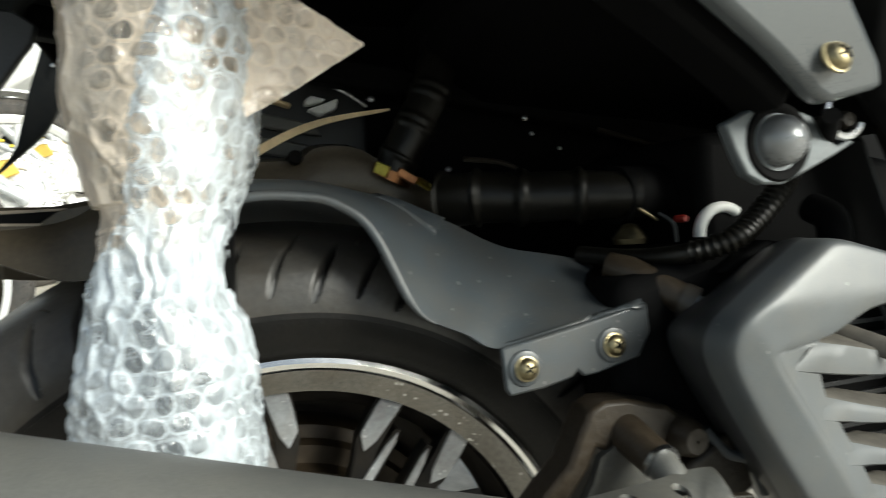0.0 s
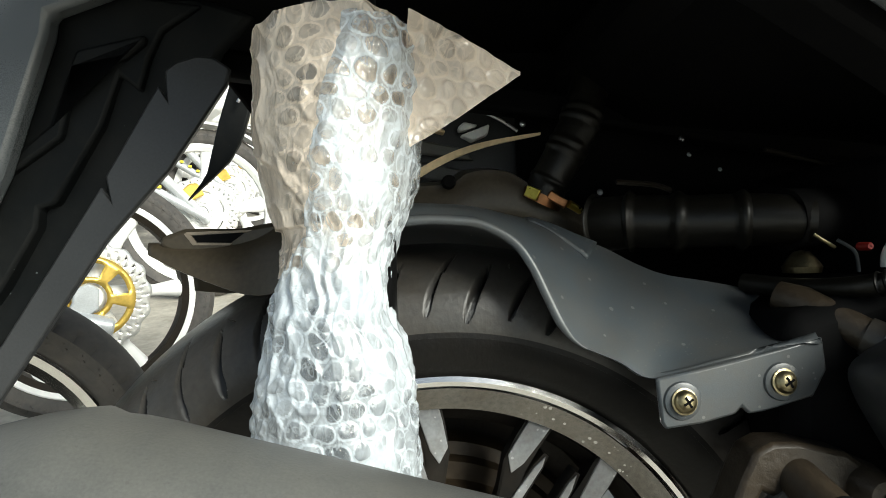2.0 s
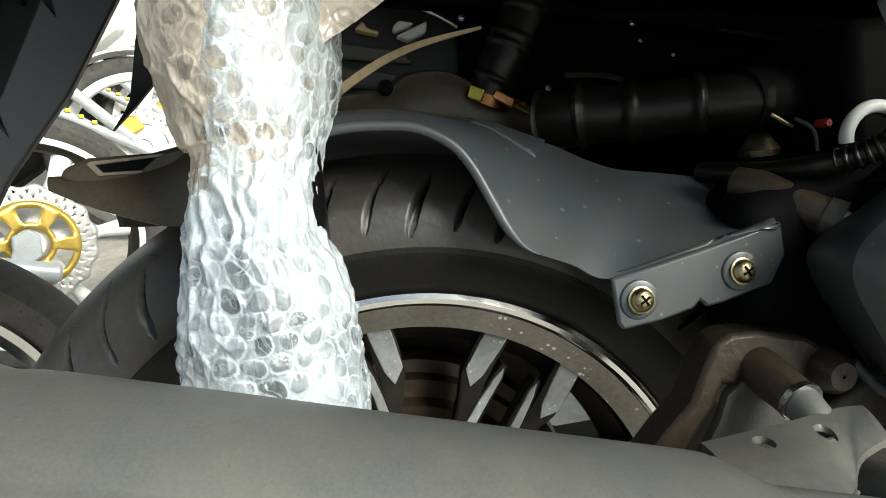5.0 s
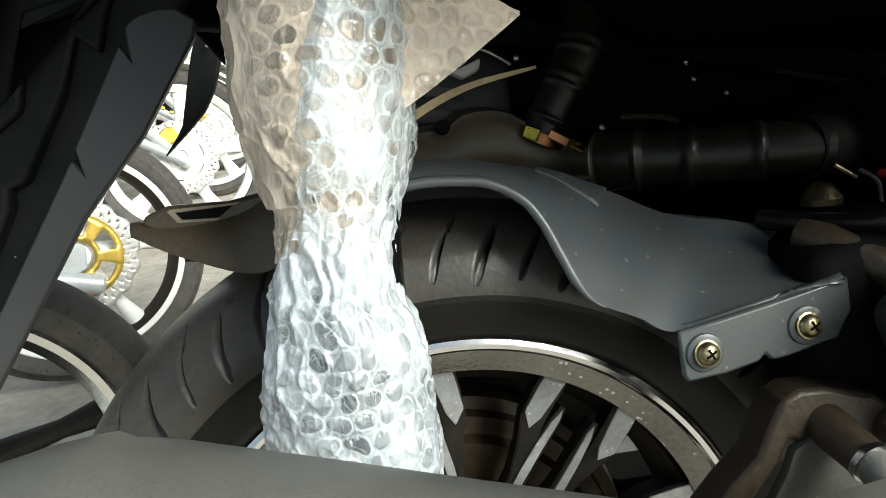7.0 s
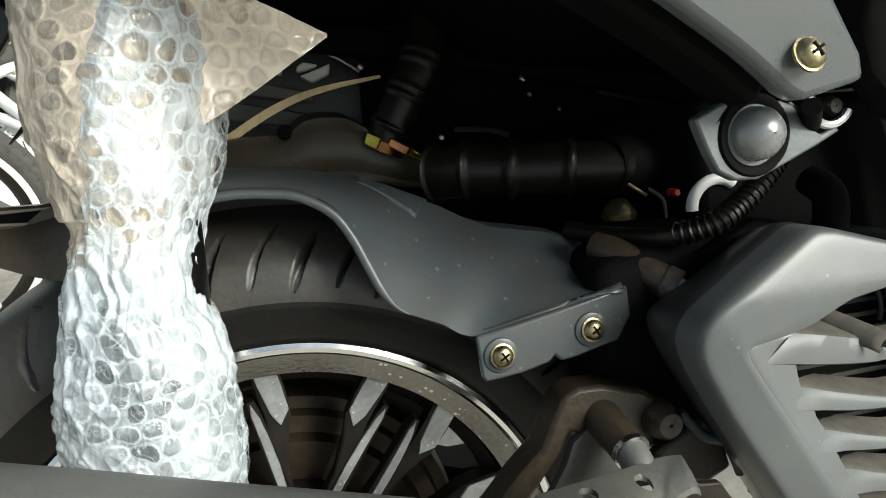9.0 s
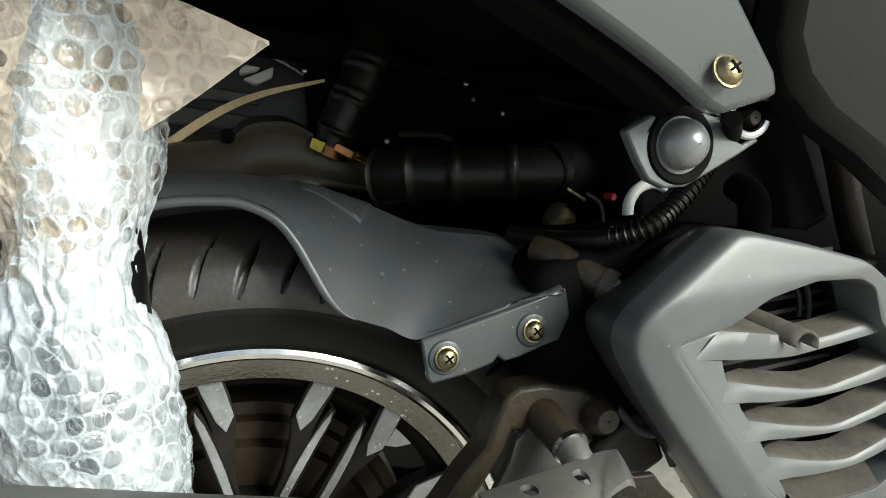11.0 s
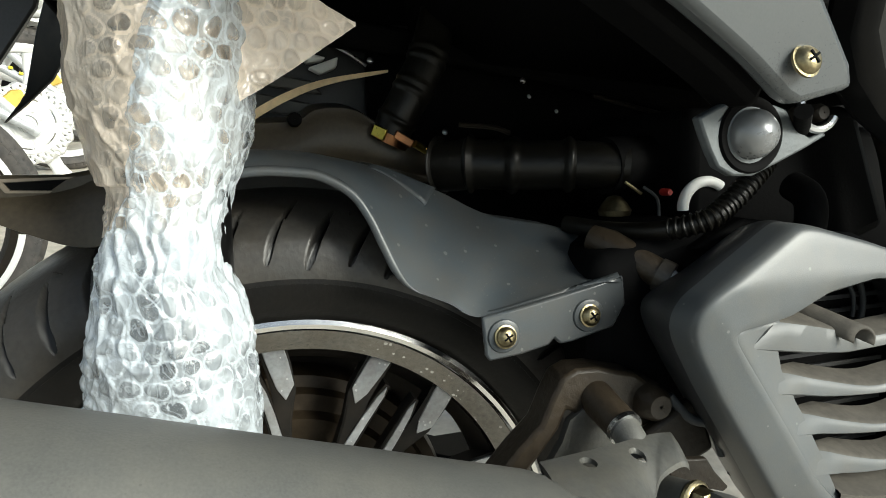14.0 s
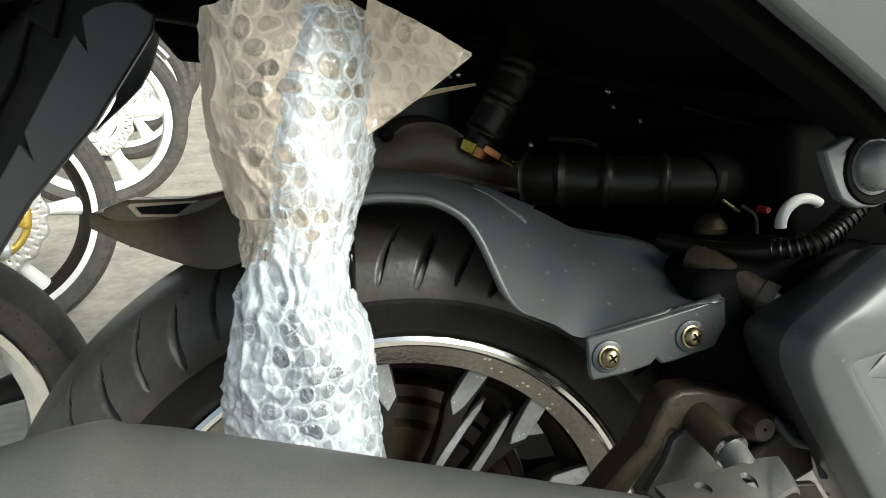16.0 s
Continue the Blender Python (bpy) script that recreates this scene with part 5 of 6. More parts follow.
# stand-ins for pale motorcycle parts beyond, and a bright wire, seen past the wrapping
for label, mat, pts in (("cream stand-in for a motorcycle part beyond the gap", TAN, [(0.0101, 0.6638), (0.018, 0.6703), (0.021, 0.664), (0.031, 0.6605), (0.0301, 0.6573)]), ("white stand-in for a motorcycle part beyond the gap", WHITE, [(0.043, 0.6632), (0.049, 0.668), (0.0625, 0.6645), (0.058, 0.662), (0.044, 0.659)]), ("white stand-in for a motorcycle part beyond the gap", WHITE, [(0.0455, 0.6555), (0.06, 0.6605), (0.0735, 0.6655), (0.0715, 0.6555), (0.0565, 0.6495)])):
    bm = bmesh.new()
    slab(bm, pts, 0.148, 0.164)
    part("gap_piece", bm, mat, scooter, label, bevel=0.002)
for z0, z1, mat in ((0.612, 0.631, MUFFLER), (0.636, 0.652, MUFFLER)):
    bm = bmesh.new()
    slab(bm, [(-0.04, z0 + 0.012), (-0.04, z1 + 0.012), (0.05, z1 - 0.008), (0.058, z0 - 0.004)], 0.158, 0.166)
    part("far_rail", bm, mat, scooter, "grey flat rail on the far side", bevel=0.002)
bm = bmesh.new()
tube(bm, spline([(0.0, 0.14, 0.678), (0.0274, 0.14, 0.6815), (0.0574, 0.14, 0.678), (0.08, 0.14, 0.668), (0.098, 0.14, 0.656)], 30), 0.0016, 8)
part("wire_loop", bm, STEEL, scooter, "bright thin wire loop")
# tan strap and struts seen past the wrapping
bm = bmesh.new()
path = spline([(-0.04, 0.1, 0.588), (0.0, 0.1, 0.613), (0.03, 0.1, 0.628), (0.062, 0.1, 0.638), (0.11, 0.1, 0.646)], 24)
rows = []
for k, p in enumerate(path):
    w = 0.0042 * (1 - 0.75 * (k / 23) ** 2)
    rows.append([p + Vector((0, 0, w)), p + Vector((0, 0.004, w)), p + Vector((0, 0.004, -w)), p + Vector((0, 0, -w))])
grid(bm, rows, closed_v=True)
part("tan_strap", bm, TAN, scooter, "tan edged strap")

# ---- tail: black plate carrier and inner mudguard ----
sheet("tail_carrier", [(-0.34, 0.47), (-0.305, 0.497), (-0.232, 0.587), (-0.186, 0.65), (-0.165, 0.672), (-0.148, 0.706), (-0.12, 0.735), (-0.2, 0.76), (-0.42, 0.76), (-0.48, 0.6), (-0.4, 0.47)], 0.064, 0.012, GLOSSBLACK, "black rear carrier", lean=0.05, round_edge=0.006)
sheet("carrier_inner", [(-0.36, 0.47), (-0.312, 0.53), (-0.285, 0.575), (-0.283, 0.59), (-0.272, 0.592), (-0.236, 0.65), (-0.222, 0.688), (-0.208, 0.675), (-0.2, 0.7), (-0.19, 0.72), (-0.16, 0.74), (-0.3, 0.76), (-0.5, 0.76), (-0.5, 0.5)], 0.045, 0.02, GLOSSBLACK, "glossy black inner carrier with dust specks", round_edge=0.003)
sheet("carrier_facet", [(-0.1426, 0.6935), (-0.1552, 0.7025), (-0.1678, 0.7035), (-0.1831, 0.699), (-0.1915, 0.6925), (-0.1908, 0.672), (-0.1965, 0.6818), (-0.238, 0.613), (-0.2352, 0.5965), (-0.2413, 0.6056), (-0.2792, 0.5475), (-0.32, 0.485), (-0.38, 0.4), (-0.36, 0.39), (-0.2765, 0.5092), (-0.2396, 0.5629), (-0.1904, 0.6169), (-0.1459, 0.6808)], 0.052, 0.008, CARRIER, "dark grey satin facet of the carrier with sharp notches", round_edge=0.002)
sheet("carrier_ridge", [(-0.25, 0.69), (-0.215, 0.698), (-0.2, 0.71), (-0.2, 0.716), (-0.25, 0.705), (-0.27, 0.65), (-0.33, 0.6), (-0.33, 0.592), (-0.262, 0.64)], 0.038, 0.012, GLOSSBLACK, "glossy black ridge of the carrier", round_edge=0.003)
sheet("plate_stay", [(-0.2851, 0.6252), (-0.266, 0.6484), (-0.2583, 0.6611), (-0.249, 0.6964), (-0.2409, 0.7277), (-0.2295, 0.7623), (-0.2155, 0.8056), (-0.2022, 0.8775), (-0.1692, 0.8755), (-0.1867, 0.8036), (-0.1986, 0.7785), (-0.198, 0.7487), (-0.2079, 0.7156), (-0.2156, 0.6974), (-0.2291, 0.6757), (-0.2508, 0.6547)], 0.4, 0.012, GLOSSBLACK, "black tapered stay behind the tail", round_edge=0.003)
bm = bmesh.new()
tube(bm, spline([(-0.19, 0.385, 0.8), (-0.198, 0.385, 0.784), (-0.205, 0.385, 0.762), (-0.212, 0.385, 0.748)], 16), 0.0022, 8)
part("stay_edge", bm, STEEL, scooter, "bright metal edge on the stay")
bm = bmesh.new()
tube(bm, [Vector((-0.185, 0.405, 0.865)), Vector((-0.16, 0.3, 0.868)), Vector((-0.12, 0.16, 0.87))], 0.01, 12)
part("stay_arm", bm, BLACK, scooter, "black arm that carries the stay")
sheet("tail_side_panel", [(-0.45, 0.76), (-0.205, 0.745), (-0.2586, 0.7254), (-0.261, 0.7103), (-0.2946, 0.6118), (-0.34, 0.52), (-0.5, 0.5)], 0.02, 0.02, PANEL, "grey tail side panel", round_edge=0.005)

# ---- bubble wrap round the shock absorber ----
WRAP = [(0.6655, -0.0955, 0.0015), (0.655, -0.0965, 0.0025), (0.634, -0.098, -0.0005), (0.608, -0.098, -0.004), (0.58, -0.0915, -0.009), (0.557, -0.085, -0.017), (0.54, -0.0865, -0.021), (0.515, -0.0885, -0.023), (0.493, -0.0935, -0.015), (0.468, -0.098, -0.0125), (0.445, -0.0975, -0.012), (0.417, -0.094, -0.015), (0.38, -0.086, -0.022)]
prof = spline(WRAP, 420)


def bubbles(u, v):
    """Bubbles in an uneven, pulled hexagonal field; u round, v up, in metres: height and clearness; some are burst flat."""
    p = 0.0114
    u += 0.0035 * noise.noise((u * 38, v * 38, 7.0)) + 0.0012 * noise.noise((u * 130, v * 130, 3.0))
    v += 0.0035 * noise.noise((u * 38, v * 38, 17.0)) + 0.0012 * noise.noise((u * 130, v * 130, 13.0))
    row = round(v / (p * 0.866))
    best = (0.0, 0.0)
    for rr in (row - 1, row, row + 1):
        off = 0.5 * p if rr % 2 else 0.0
        c = round((u - off) / p)
        cu, cv = c * p + off, rr * p * 0.866
        h = noise.noise((c * 1.7 + 0.3, rr * 2.3 + 0.7, 4.0))
        if h < -0.38:
            continue
        ang = math.atan2(v - cv, u - cu)
        squash = 1 + 0.13 * math.sin(2 * ang + 14 * h) + 0.06 * math.sin(3 * ang + 30 * h)
        d = math.hypot(u - cu, v - cv) / ((0.005 + 0.0007 * h) * squash)
        if d < 1.1:
            k = max(0.1, min(0.85, 0.42 + 1.1 * noise.noise((c * 3.1 + 0.4, rr * 1.9 + 0.2, 9.0))))
            dent = (0.9 * max(0.0, noise.noise((u * 190, v * 190, h * 9))) + 0.5 * abs(noise.noise((u * 90 + 5, v * 90, h * 5)))) * max(0.0, 1 - d)
            ht = (max(0.0, 1 - d ** 3) - dent) * (0.7 + 0.5 * h)
            # one-sided clearness and a milky rim crescent paint each bubble's highlight
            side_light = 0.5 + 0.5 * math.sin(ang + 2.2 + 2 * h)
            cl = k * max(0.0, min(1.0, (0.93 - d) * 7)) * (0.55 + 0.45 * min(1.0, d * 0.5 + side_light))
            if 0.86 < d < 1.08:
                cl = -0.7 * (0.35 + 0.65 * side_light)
            if ht > best[0] or abs(cl) > abs(best[1]):
                best = (max(ht, best[0]), cl if abs(cl) > abs(best[1]) else best[1])
    return best


def film_sheet(name, rows, mat, parent, label, closed):
    """A thin sheet from rows of (place, clearness); the clearness of bubbles goes into an attribute."""
    nv = len(rows[0])
    verts = [q[0] for r in rows for q in r]
    faces = []
    for i in range(len(rows) - 1):
        for j in range(nv if closed else nv - 1):
            faces.append((i * nv + j, i * nv + (j + 1) % nv, (i + 1) * nv + (j + 1) % nv, (i + 1) * nv + j))
    me = bpy.data.meshes.new(name)
    me.from_pydata(verts, [], faces)
    at = me.attributes.new("clear", "FLOAT", "POINT")
    at.data.foreach_set("value", [q[1] for r in rows for q in r])
    me.materials.append(mat)
    me.shade_smooth()
    ob = new(name, me)
    ob.parent = parent
    if label:
        ob["label"] = label
    return ob


def seam_angle(z):
    """Where the outer sheet's free edge lies: over the middle above the waist, round the tail side below."""
    if z > 0.555:
        return -2.02 + (z - 0.555) * 5.2
    if z > 0.52:
        return -2.9 + (z - 0.52) * 23.7
    return -2.9


def wrap_point(a, z, l, r, lift, shift, wrinkle):
    cx, rx = (l + r) / 2, (r - l) / 2
    deep = max(0.0, min(1.0, (z - 0.53) / 0.075))
    ry = 0.041 + 0.023 * deep + 0.35 * (rx - 0.036)
    u = a * 0.043 + shift
    ca, sa = math.cos(a), math.sin(a)
    waist = math.exp(-((z - 0.535) / 0.028) ** 2)
    ridge = 1 - abs(noise.noise((ca * 2.6 + z * 14, sa * 2.6 + shift, z * 42)))
    crumple = 0.003 * noise.noise((ca * 1.6 + 3 + shift, sa * 1.6, z * 20)) + 0.0016 * (ridge ** 5 - 0.3)
    crease = 0.0005 * (1 - abs(noise.noise((ca * 5 + z * 18, sa * 5, z * 48 + shift)))) ** 9 + 0.0003 * (1 - abs(noise.noise((ca * 11 - z * 30, sa * 11, z * 90 + shift)))) ** 8
    pleat = (0.0011 - 0.0007 * max(0.0, ca)) * waist * math.sin(a * 24 + z * 50 + 5 * noise.noise((a * 3, z * 60, 1)))
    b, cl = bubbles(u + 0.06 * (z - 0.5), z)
    if shift > 0.1 and z > 0.55:
        keep = max(0.0, min(1.0, (a + 2.34 + 0.25 * noise.noise((z * 30, 2, 0))) / 0.2))
        b, cl = b * keep, cl * keep
    # straight folds that press the bubbles flat
    fold = max(0.0, 1 - abs(noise.noise((u * 26 + z * 34 + shift, z * 9 - u * 6, 2.0))) * 3.2) ** 2 * max(0.0, min(1.0, 0.5 + 2 * noise.noise((u * 14, z * 16, 8.0))))
    b *= (1 - 0.6 * waist) * (1 - 0.8 * fold)
    cl -= (0.9 * cl + 0.3) * fold if cl > 0 else 0.3 * fold
    cl *= (1 - 0.25 * waist) * (0.62 if z < 0.52 and cl > 0 else 1.0)
    d = lift + 0.0012 * fold + crumple + crease * wrinkle + pleat + 0.0014 * b
    p = (cx + (rx + d - (0.0075 if ca > 0 else -0.0005 if z > 0.56 else 0.0025)) * ca, -0.104 + 0.024 * deep + (ry + d) * sa, z)
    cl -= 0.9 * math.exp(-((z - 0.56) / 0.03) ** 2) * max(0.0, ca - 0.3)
    return p, cl - 300 * crease * wrinkle


wrap = new("bubble_wrap")
tagged(wrap, "milky white bubble wrap tied round the shock absorber", "bubble wrap")
wrap.matrix_world = scooter.matrix_world.copy()
inner_rows, outer_rows = [], []
NU = 420
for k, p in enumerate(prof):
    z, l, r = p
    wob = 0.0035 * min(1.0, max(0.0, (z - 0.65) / 0.012))
    if z > 0.535:
        inner_rows.append([wrap_point(0.35 - 4.65 * j / (NU - 1), z + wob * noise.noise((j * 0.03, 5, 0)), l, r, 0.0, 0.4, 0.8) for j in range(NU)])
    if z > 0.66:
        continue
    a0 = seam_angle(z) + 0.06 * noise.noise((z * 40, 3, 3))
    row = []
    for j in range(NU):
        a = a0 + (2.2 - a0) * j / (NU - 1)
        edge = min(1.0, j / 14)
        row.append(wrap_point(a, z + 1.6 * wob * noise.noise((j * 0.02, 9, 0)), l, r, 0.0008 + 0.0042 * edge, 0.0, 1.0))
    outer_rows.append(row)
# dark sheet under the others paints the shade inside the wrap
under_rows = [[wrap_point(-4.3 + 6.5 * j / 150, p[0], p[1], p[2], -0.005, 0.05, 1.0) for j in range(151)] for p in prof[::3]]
film_sheet("under_sheet", under_rows, UNDER, wrap, "inner turn of the wrap, tinted dark grey for shade", False)
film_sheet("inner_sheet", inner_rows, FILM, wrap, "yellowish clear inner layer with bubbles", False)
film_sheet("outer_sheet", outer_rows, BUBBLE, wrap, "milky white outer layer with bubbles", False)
# loose corner of the sheet
rows = []
for i in range(90):
    f = i / 89
    e = 1 - f
    row = []
    for j in range(90):
        g = j / 89
        zt, zb = 0.666 - 0.02 * f ** 1.3, 0.597 + 0.047 * f ** 1.1
        x = -0.016 + 0.068 * f + 0.008 * (g - 0.5) * (1 - f)
        z = zb + (zt - zb) * g
        y = -0.118 + 0.022 * f - 0.016 * max(0.0, (z - 0.64) / 0.026) * (1 - f) + 0.006 * noise.noise((x * 30, z * 30, 0)) - 0.0022 * bubbles(x + 0.003, z)[0]
        row.append(((x, y, z), 0.28 * bubbles(x + 0.003, z)[1]))
    rows.append(row)
film_sheet("loose_corner", rows, FILM, wrap, "loose clear corner of the wrap", False)
# shock absorber inside
bm = bmesh.new()
lathe(bm, [(0.0005, 0.36), (0.016, 0.36), (0.016, 0.46), (0.024, 0.465), (0.026, 0.56), (0.02, 0.57), (0.02, 0.72), (0.0005, 0.72)], (-0.048, -0.105, 0), 32, "z", closed=False)
shock = part("shock_absorber", bm, DARKPANEL, scooter, "shock absorber inside the wrapping")

# ---- row of parked motorcycles behind ----
def motorcycle_wheel(name, R, rim, spokes, spoke_mat, rim_mat, gold, disc_r, blocks=True, narrow=0.042, inner_mat=None, fat=1.0, phase=0.15):
    """A front end standing upright on the floor at the origin: wheel with tyre, spokes, perforated disc, fork leg."""
    root = new(name)
    hub = Vector((0, 0, R))

    def cut(a, s):
        w = abs(s)
        f = (a * 30 / math.pi) % 1.0
        if blocks and 0.25 < w < 0.62 and abs(f - 0.5 - 0.25 * (w - 0.4)) < 0.12:
            return 0.004
        return 0.0

    bm = bmesh.new()
    lathe(bm, [(rim - 0.013, -0.031), (rim - 0.003, -0.036), (rim, -0.034), (rim, -0.028), (rim - 0.008, -0.02), (rim - 0.014, 0.0), (rim - 0.008, 0.02), (rim, 0.03), (rim - 0.004, 0.036), (rim - 0.013, 0.03), (rim - 0.016, 0.0)], hub, 96)
    wheel = part("wheel", bm, rim_mat, root, "cast wheel with a broad rim")
    bm = bmesh.new()
    lathe(bm, [(rim - 0.0132, -0.0305), (rim - 0.026, -0.02), (rim - 0.03, 0.0), (rim - 0.026, 0.02), (rim - 0.0132, 0.03), (rim - 0.017, 0.0)], hub, 96)
    part("rim_well", bm, inner_mat or rim_mat, wheel)
    bm = bmesh.new()
    grid(bm, tyre_rows(R, narrow, rim - 0.002, 0.03, 360, cut), closed_u=True)
    moved(bm, Matrix.Translation(hub))
    part("tyre", bm, FARRUBBER, wheel, "dusty black tyre")
    bm = bmesh.new()
    tube(bm, [hub + Vector(((rim - 0.02) * math.cos(2.2), -0.02, (rim - 0.02) * math.sin(2.2))), hub + Vector(((rim - 0.05) * math.cos(2.2), -0.03, (rim - 0.05) * math.sin(2.2)))], 0.004, 8)
    part("valve", bm, RUBBER, wheel)
    for k in range(spokes):
        a = 2 * math.pi * k / spokes + phase
        bm = bmesh.new()
        c, s = math.cos(a), math.sin(a)
        n = Vector((-s, 0, c))
        p0, p1, p2 = hub + Vector((0.03 * c, 0, 0.03 * s)), hub + Vector((rim * 0.62 * c, 0, rim * 0.62 * s)), hub + Vector(((rim - 0.016) * c, 0, (rim - 0.016) * s))
        rows = []
        for p, w, d in ((p0, 0.018 * fat, 0.022), (p1, 0.011 * fat, 0.014), (p2, 0.019 * fat, 0.02)):
            rows.append([p + n * w * math.cos(q) + Vector((0, d * math.sin(q), 0)) for q in (2 * math.pi * j / 10 for j in range(10))])
        vs = grid(bm, rows, closed_v=True)
        bm.faces.new(vs[0])
        bm.faces.new(list(reversed(vs[-1])))
        part("spoke", bm, spoke_mat, wheel)
    bm = bmesh.new()
    lathe(bm, [(0.008, -0.05), (0.026, -0.05), (0.036, -0.03), (0.04, 0.03), (0.008, 0.03)], hub, 32)
    part("hub", bm, spoke_mat, wheel)
    if disc_r:
        bm = bmesh.new()
        # wavy disc with through holes left as gaps between rings of segments
        M = 180
        rows = []
        for f in (0.0, 0.25, 0.42, 0.58, 0.75, 1.0):
            row = []
            for k in range(M):
                a = 2 * math.pi * k / M
                outer = disc_r * (1 + 0.03 * math.cos(a * 15))
                r = disc_r * 0.7 + (outer - disc_r * 0.7) * f
                row.append(bm.verts.new(hub + Vector((r * math.cos(a), -0.05, r * math.sin(a)))))
            rows.append(row)
        for i in range(5):
            for k in range(M):
                hole = (i == 1 and k % 6 == 0) or (i == 3 and k % 6 == 3)
                if not hole:
                    j = (k + 1) % M
                    bm.faces.new((rows[i][k], rows[i][j], rows[i + 1][j], rows[i + 1][k]))
        disc = part("brake_disc", bm, DISC, wheel, "wavy perforated steel brake disc")
        so = disc.modifiers.new("thickness", "SOLIDIFY")
        so.thickness, so.offset = 0.004, 0
        bm = bmesh.new()
        rows = []
        for f in (0.0, 0.22, 0.75, 1.0):
            rows.append([bm.verts.new(hub + Vector(((disc_r * (0.28 + 0.46 * f)) * math.cos(a), -0.053, (disc_r * (0.28 + 0.46 * f)) * math.sin(a)))) for a in (2 * math.pi * k / 60 for k in range(60))])
        for i in range(3):
            for k in range(60):
                if not (i == 1 and k % 10 in (0, 1, 2, 3, 4, 5)):
                    j = (k + 1) % 60
                    bm.faces.new((rows[i][k], rows[i][j], rows[i + 1][j], rows[i + 1][k]))
        carrier = part("disc_carrier", bm, gold, wheel, "carrier of the brake disc with open windows")
        so = carrier.modifiers.new("thickness", "SOLIDIFY")
        so.thickness, so.offset = 0.006, 0
        bm = bmesh.new()
        lathe(bm, [(0.0005, -0.075), (0.01, -0.075), (0.013, -0.07), (0.013, -0.05), (0.0005, -0.05)], hub, 6, closed=False)
        part("axle_nut", bm, STEEL, wheel, "steel axle nut")
    return root, hub


def fork(root, hub, mat, tilt=25, length=0.5, gold=None):
    """A fork leg that rises from the axle, with a caliper."""
    d = Vector((-math.sin(radians(tilt)), 0, math.cos(radians(tilt))))
    bm = bmesh.new()
    tube(bm, [hub + Vector((0, -0.075, 0)) - d * 0.045, hub + Vector((0, -0.075, 0)) - d * 0.035, hub + Vector((0, -0.075, 0)) + d * length * 0.62, hub + Vector((0, -0.075, 0)) + d * length], [0.012, 0.019, 0.021, 0.021], 20)
    leg = part("fork_leg", bm, mat, root, "fork leg")
    bm = bmesh.new()
    c = hub + Vector((0, -0.07, 0)) + d * 0.1
    n = len(bm.verts)
    slab(bm, [(-0.03, -0.02), (0.03, -0.028), (0.034, 0.02), (0.01, 0.034), (-0.028, 0.028)], -0.014, 0.03)
    moved(bm, Matrix.Translation(c + Vector((0.045, 0, 0.0))) @ Matrix.Rotation(radians(-30), 4, "Y"))
    part("caliper", bm, gold or BLACK, root, "brake caliper", bevel=0.004)


def bodywork(root, R, paint):
    """Mudguard over the wheel, dark engine and a painted fairing above it."""
    hub = Vector((0, 0, R))
    bm = bmesh.new()
    rows = []
    for k in range(25):
        a = radians(35 + 95 * k / 24)
        n = Vector((math.cos(a), 0, math.sin(a)))
        rows.append([hub + n * (R + 0.012 + 0.018 * math.cos(q)) + Vector((0, 0.055 * math.sin(q), 0)) for q in (-1.4 + 2.8 * j / 8 for j in range(9))])
    grid(bm, rows)
    g = part("front_mudguard", bm, paint, root, "short front mudguard")
    so = g.modifiers.new("thickness", "SOLIDIFY")
    so.thickness = 0.003
    bm = bmesh.new()
    slab(bm, [(-0.32, 0.3), (-0.34, 0.62), (-0.5, 0.72), (-1.1, 0.66), (-1.2, 0.4), (-1.0, 0.25), (-0.5, 0.2)], -0.13, 0.13)
    part("engine", bm, BLACK, root, "black engine and frame", bevel=0.03)
    bm = bmesh.new()
    slab(bm, [(-0.12, 0.78), (-0.2, 0.98), (-0.45, 1.04), (-0.75, 0.86), (-0.95, 0.8), (-0.9, 0.7), (-0.5, 0.68), (-0.3, 0.66)], -0.12, 0.12)
    part("fairing", bm, paint, root, "painted fairing and tank", bevel=0.04)


def place_bike(root, x, y, lean, yaw, label):
    root.matrix_world = pose(x, y, 0, 0, 0, yaw) @ pose(0, 0, 0, -lean, 0, 0)
    return tagged(root, label, "motorcycle", "row of parked motorcycles")


root, hub = motorcycle_wheel("motorcycle", 0.242, 0.192, 6, SPOKEBLACK, LIP, BLACK, 0.0, narrow=0.046)
place_bike(root, -0.524, 0.321, 4, 19.5, "parked motorcycle with black spokes, polished rim and blocky tyre")
root, hub = motorcycle_wheel("motorcycle", 0.274, 0.222, 6, WHEELWHITE, WHEELWHITE, GOLD, 0.122, inner_mat=CAST, fat=1.25, phase=-0.06)
bm = bmesh.new()
tube(bm, [hub + Vector((-0.16, -0.082, 0.012)), hub + Vector((-0.1, -0.084, -0.012)), hub + Vector((0.028, -0.084, -0.064)), hub + Vector((0.034, -0.084, -0.066))], [0.017, 0.021, 0.021, 0.015], 20)
arm_end = part("swing_arm_end", bm, BRIGHT, root, "bare alloy swing arm end")
bm = bmesh.new()
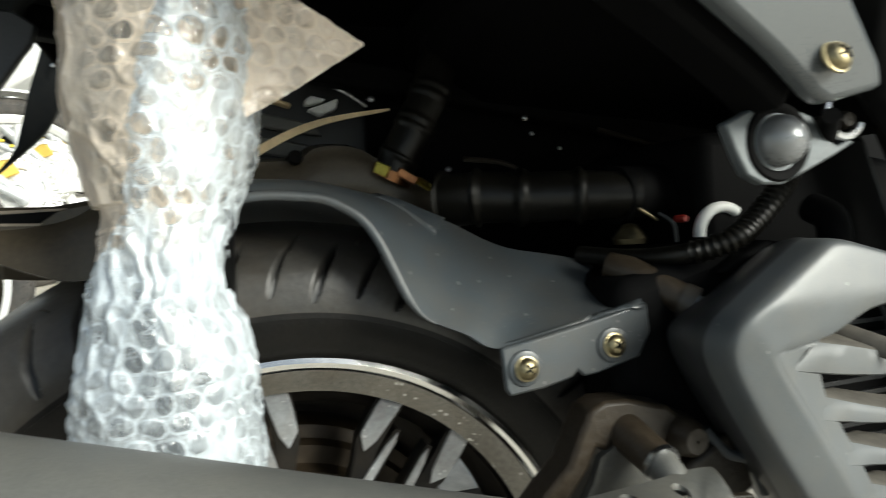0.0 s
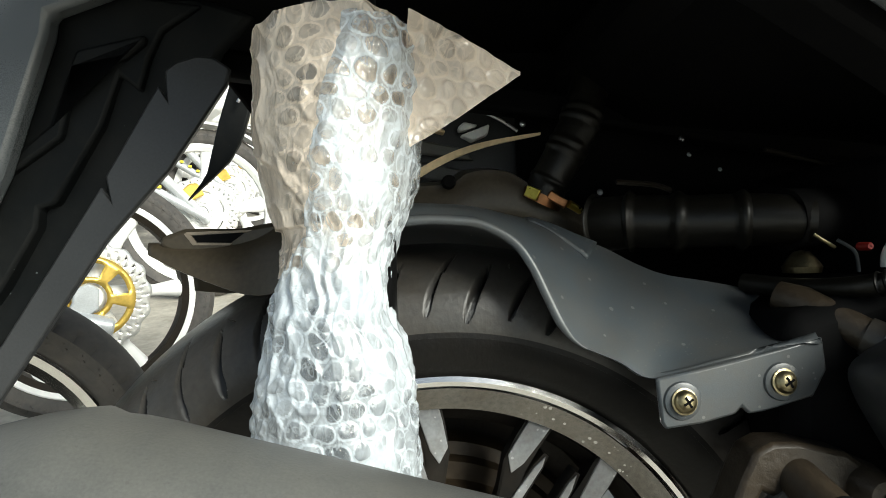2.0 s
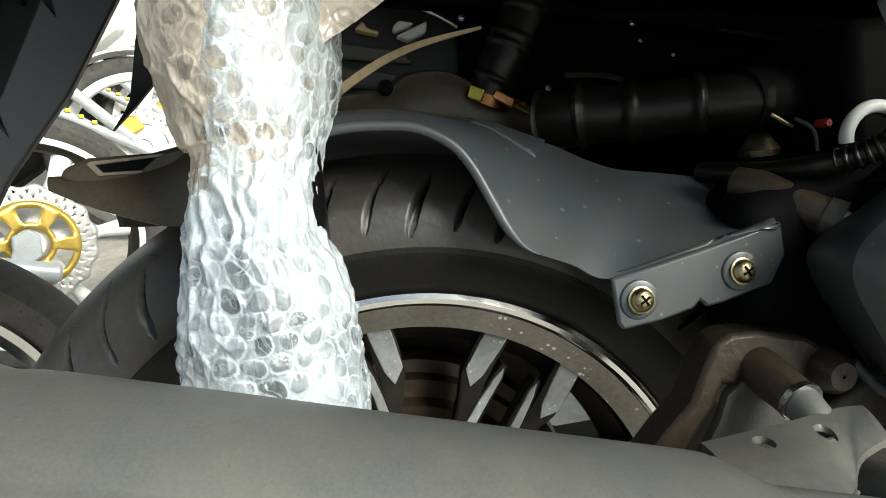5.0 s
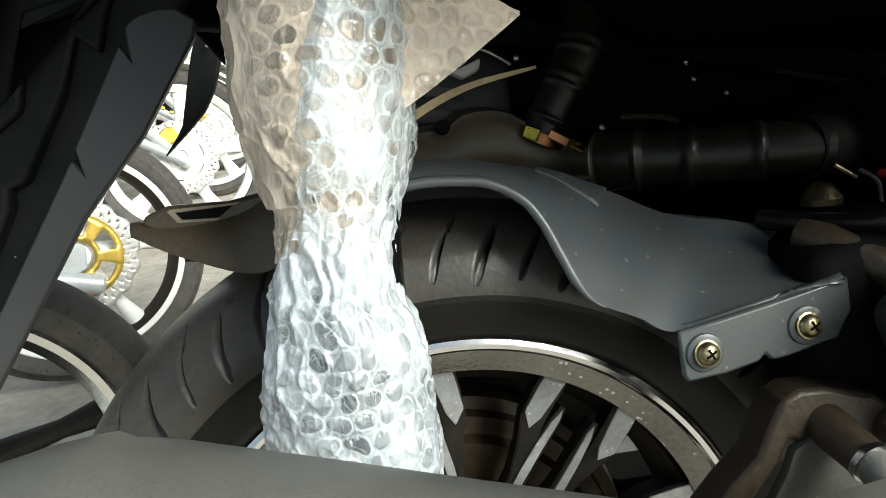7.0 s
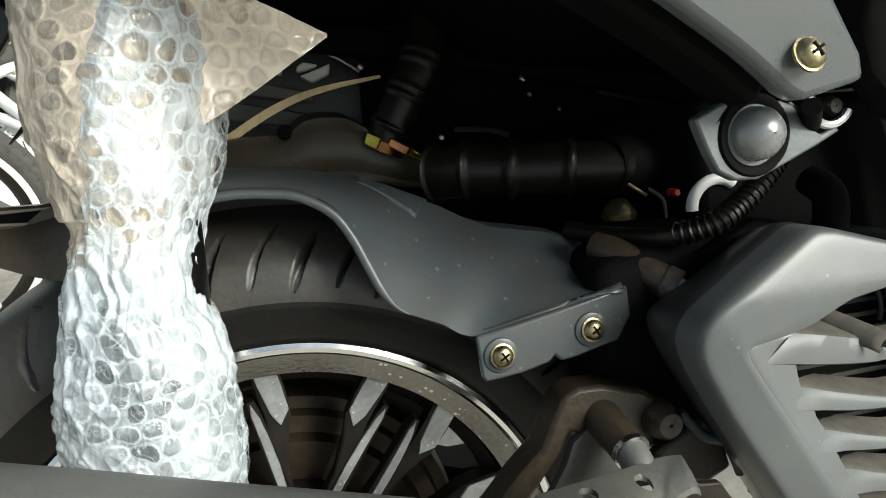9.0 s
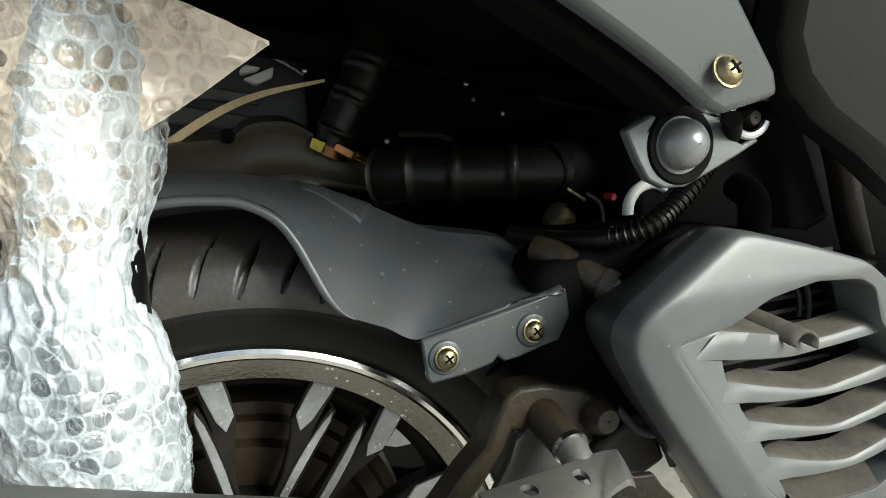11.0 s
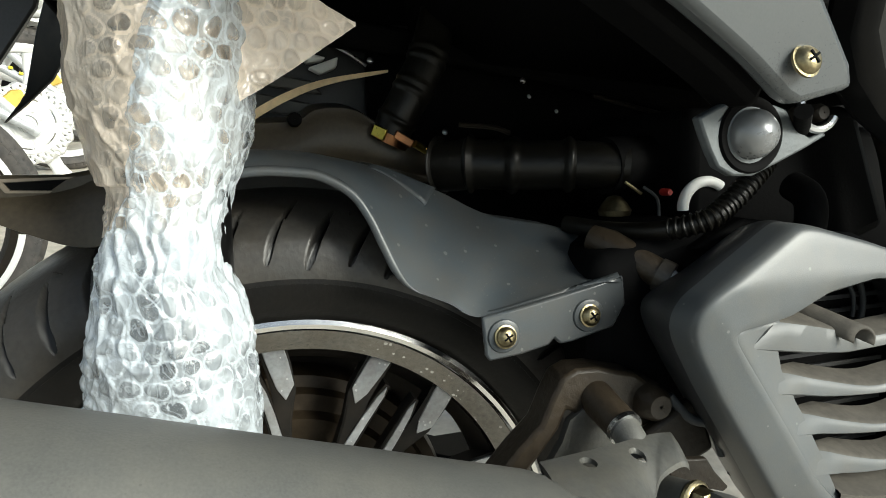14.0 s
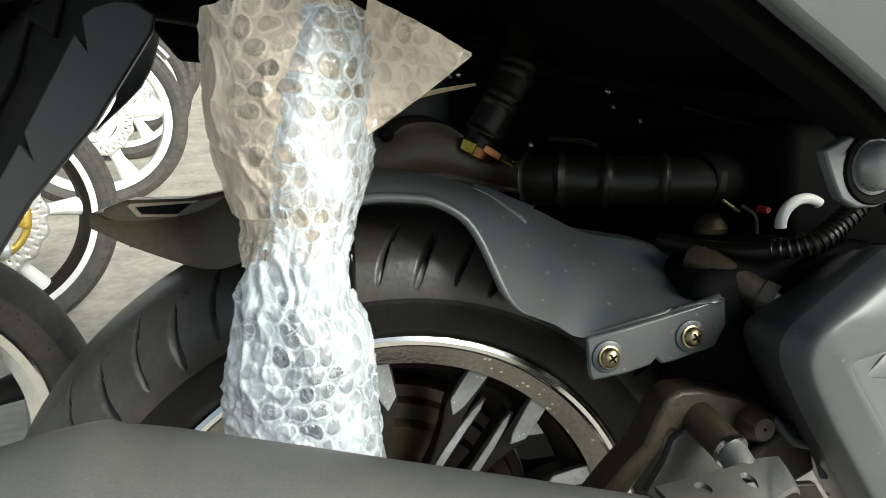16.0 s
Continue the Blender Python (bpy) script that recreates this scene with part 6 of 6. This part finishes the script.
slab(bm, [(-0.035, 0.274), (-0.03, 0.301), (0.0, 0.309), (0.018, 0.294), (0.012, 0.251), (-0.02, 0.237), (-0.05, 0.247)], -0.086, -0.07)
part("axle_plate", bm, BRIGHT, arm_end, "alloy axle plate", bevel=0.004)
place_bike(root, -0.678, 1.064, 7, 30, "parked motorcycle wheel with a gold-centred wavy brake disc")


def white_motorcycle(R, rim, paint):
    """White cast wheel with five broad spokes, a large white disc, an alloy arm with yellow marks, engine and fairing."""
    root, hub = motorcycle_wheel("motorcycle", R, rim, 5, WHEELWHITE, WHEELWHITE, WHEELWHITE, 0.135, fat=1.9, phase=0.1)
    bm = bmesh.new()
    tube(bm, [hub + Vector((-0.3, -0.085, 0.2)), hub + Vector((-0.12, -0.085, 0.075)), hub + Vector((0.02, -0.085, -0.02))], [0.018, 0.017, 0.014], 14)
    arm_part = part("swing_arm", bm, BRIGHT, root, "bare alloy swing arm")
    for k in range(4):
        bm = bmesh.new()
        c = hub + Vector((-0.13 - 0.035 * k, -0.105, 0.105 + 0.024 * k))
        slab(bm, [(-0.008, -0.006), (0.008, -0.008), (0.009, 0.003), (-0.006, 0.007)], -0.006, 0.006)
        moved(bm, Matrix.Translation(c))
        part("yellow_mark", bm, YELLOW, arm_part, "yellow mark", bevel=0.002)
    bm = bmesh.new()
    lathe(bm, [(0.03, -0.056), (0.075, -0.056), (0.08, -0.053), (0.078, -0.05), (0.03, -0.05)], hub, 40)
    part("disc_hub", bm, WHEELWHITE, root, "white hub plate of the disc")
    fork(root, hub, BRIGHT, 40, 0.5, GOLD)
    bodywork(root, R, paint)
    return root


root = white_motorcycle(0.32, 0.262, WHEELWHITE)
place_bike(root, -0.722, 2.1, 8, 15, "parked motorcycle with white wheel and white brake disc")
for x, y, yaw, lean in ((-0.82, 2.95, 10, 9), (-0.9, 3.75, 2, 9), (-0.95, 4.5, -6, 9)):
    q = copy_thing(root, Matrix.Identity(4))
    place_bike(q, x, y, lean, yaw, "parked motorcycle with white wheel and white brake disc")
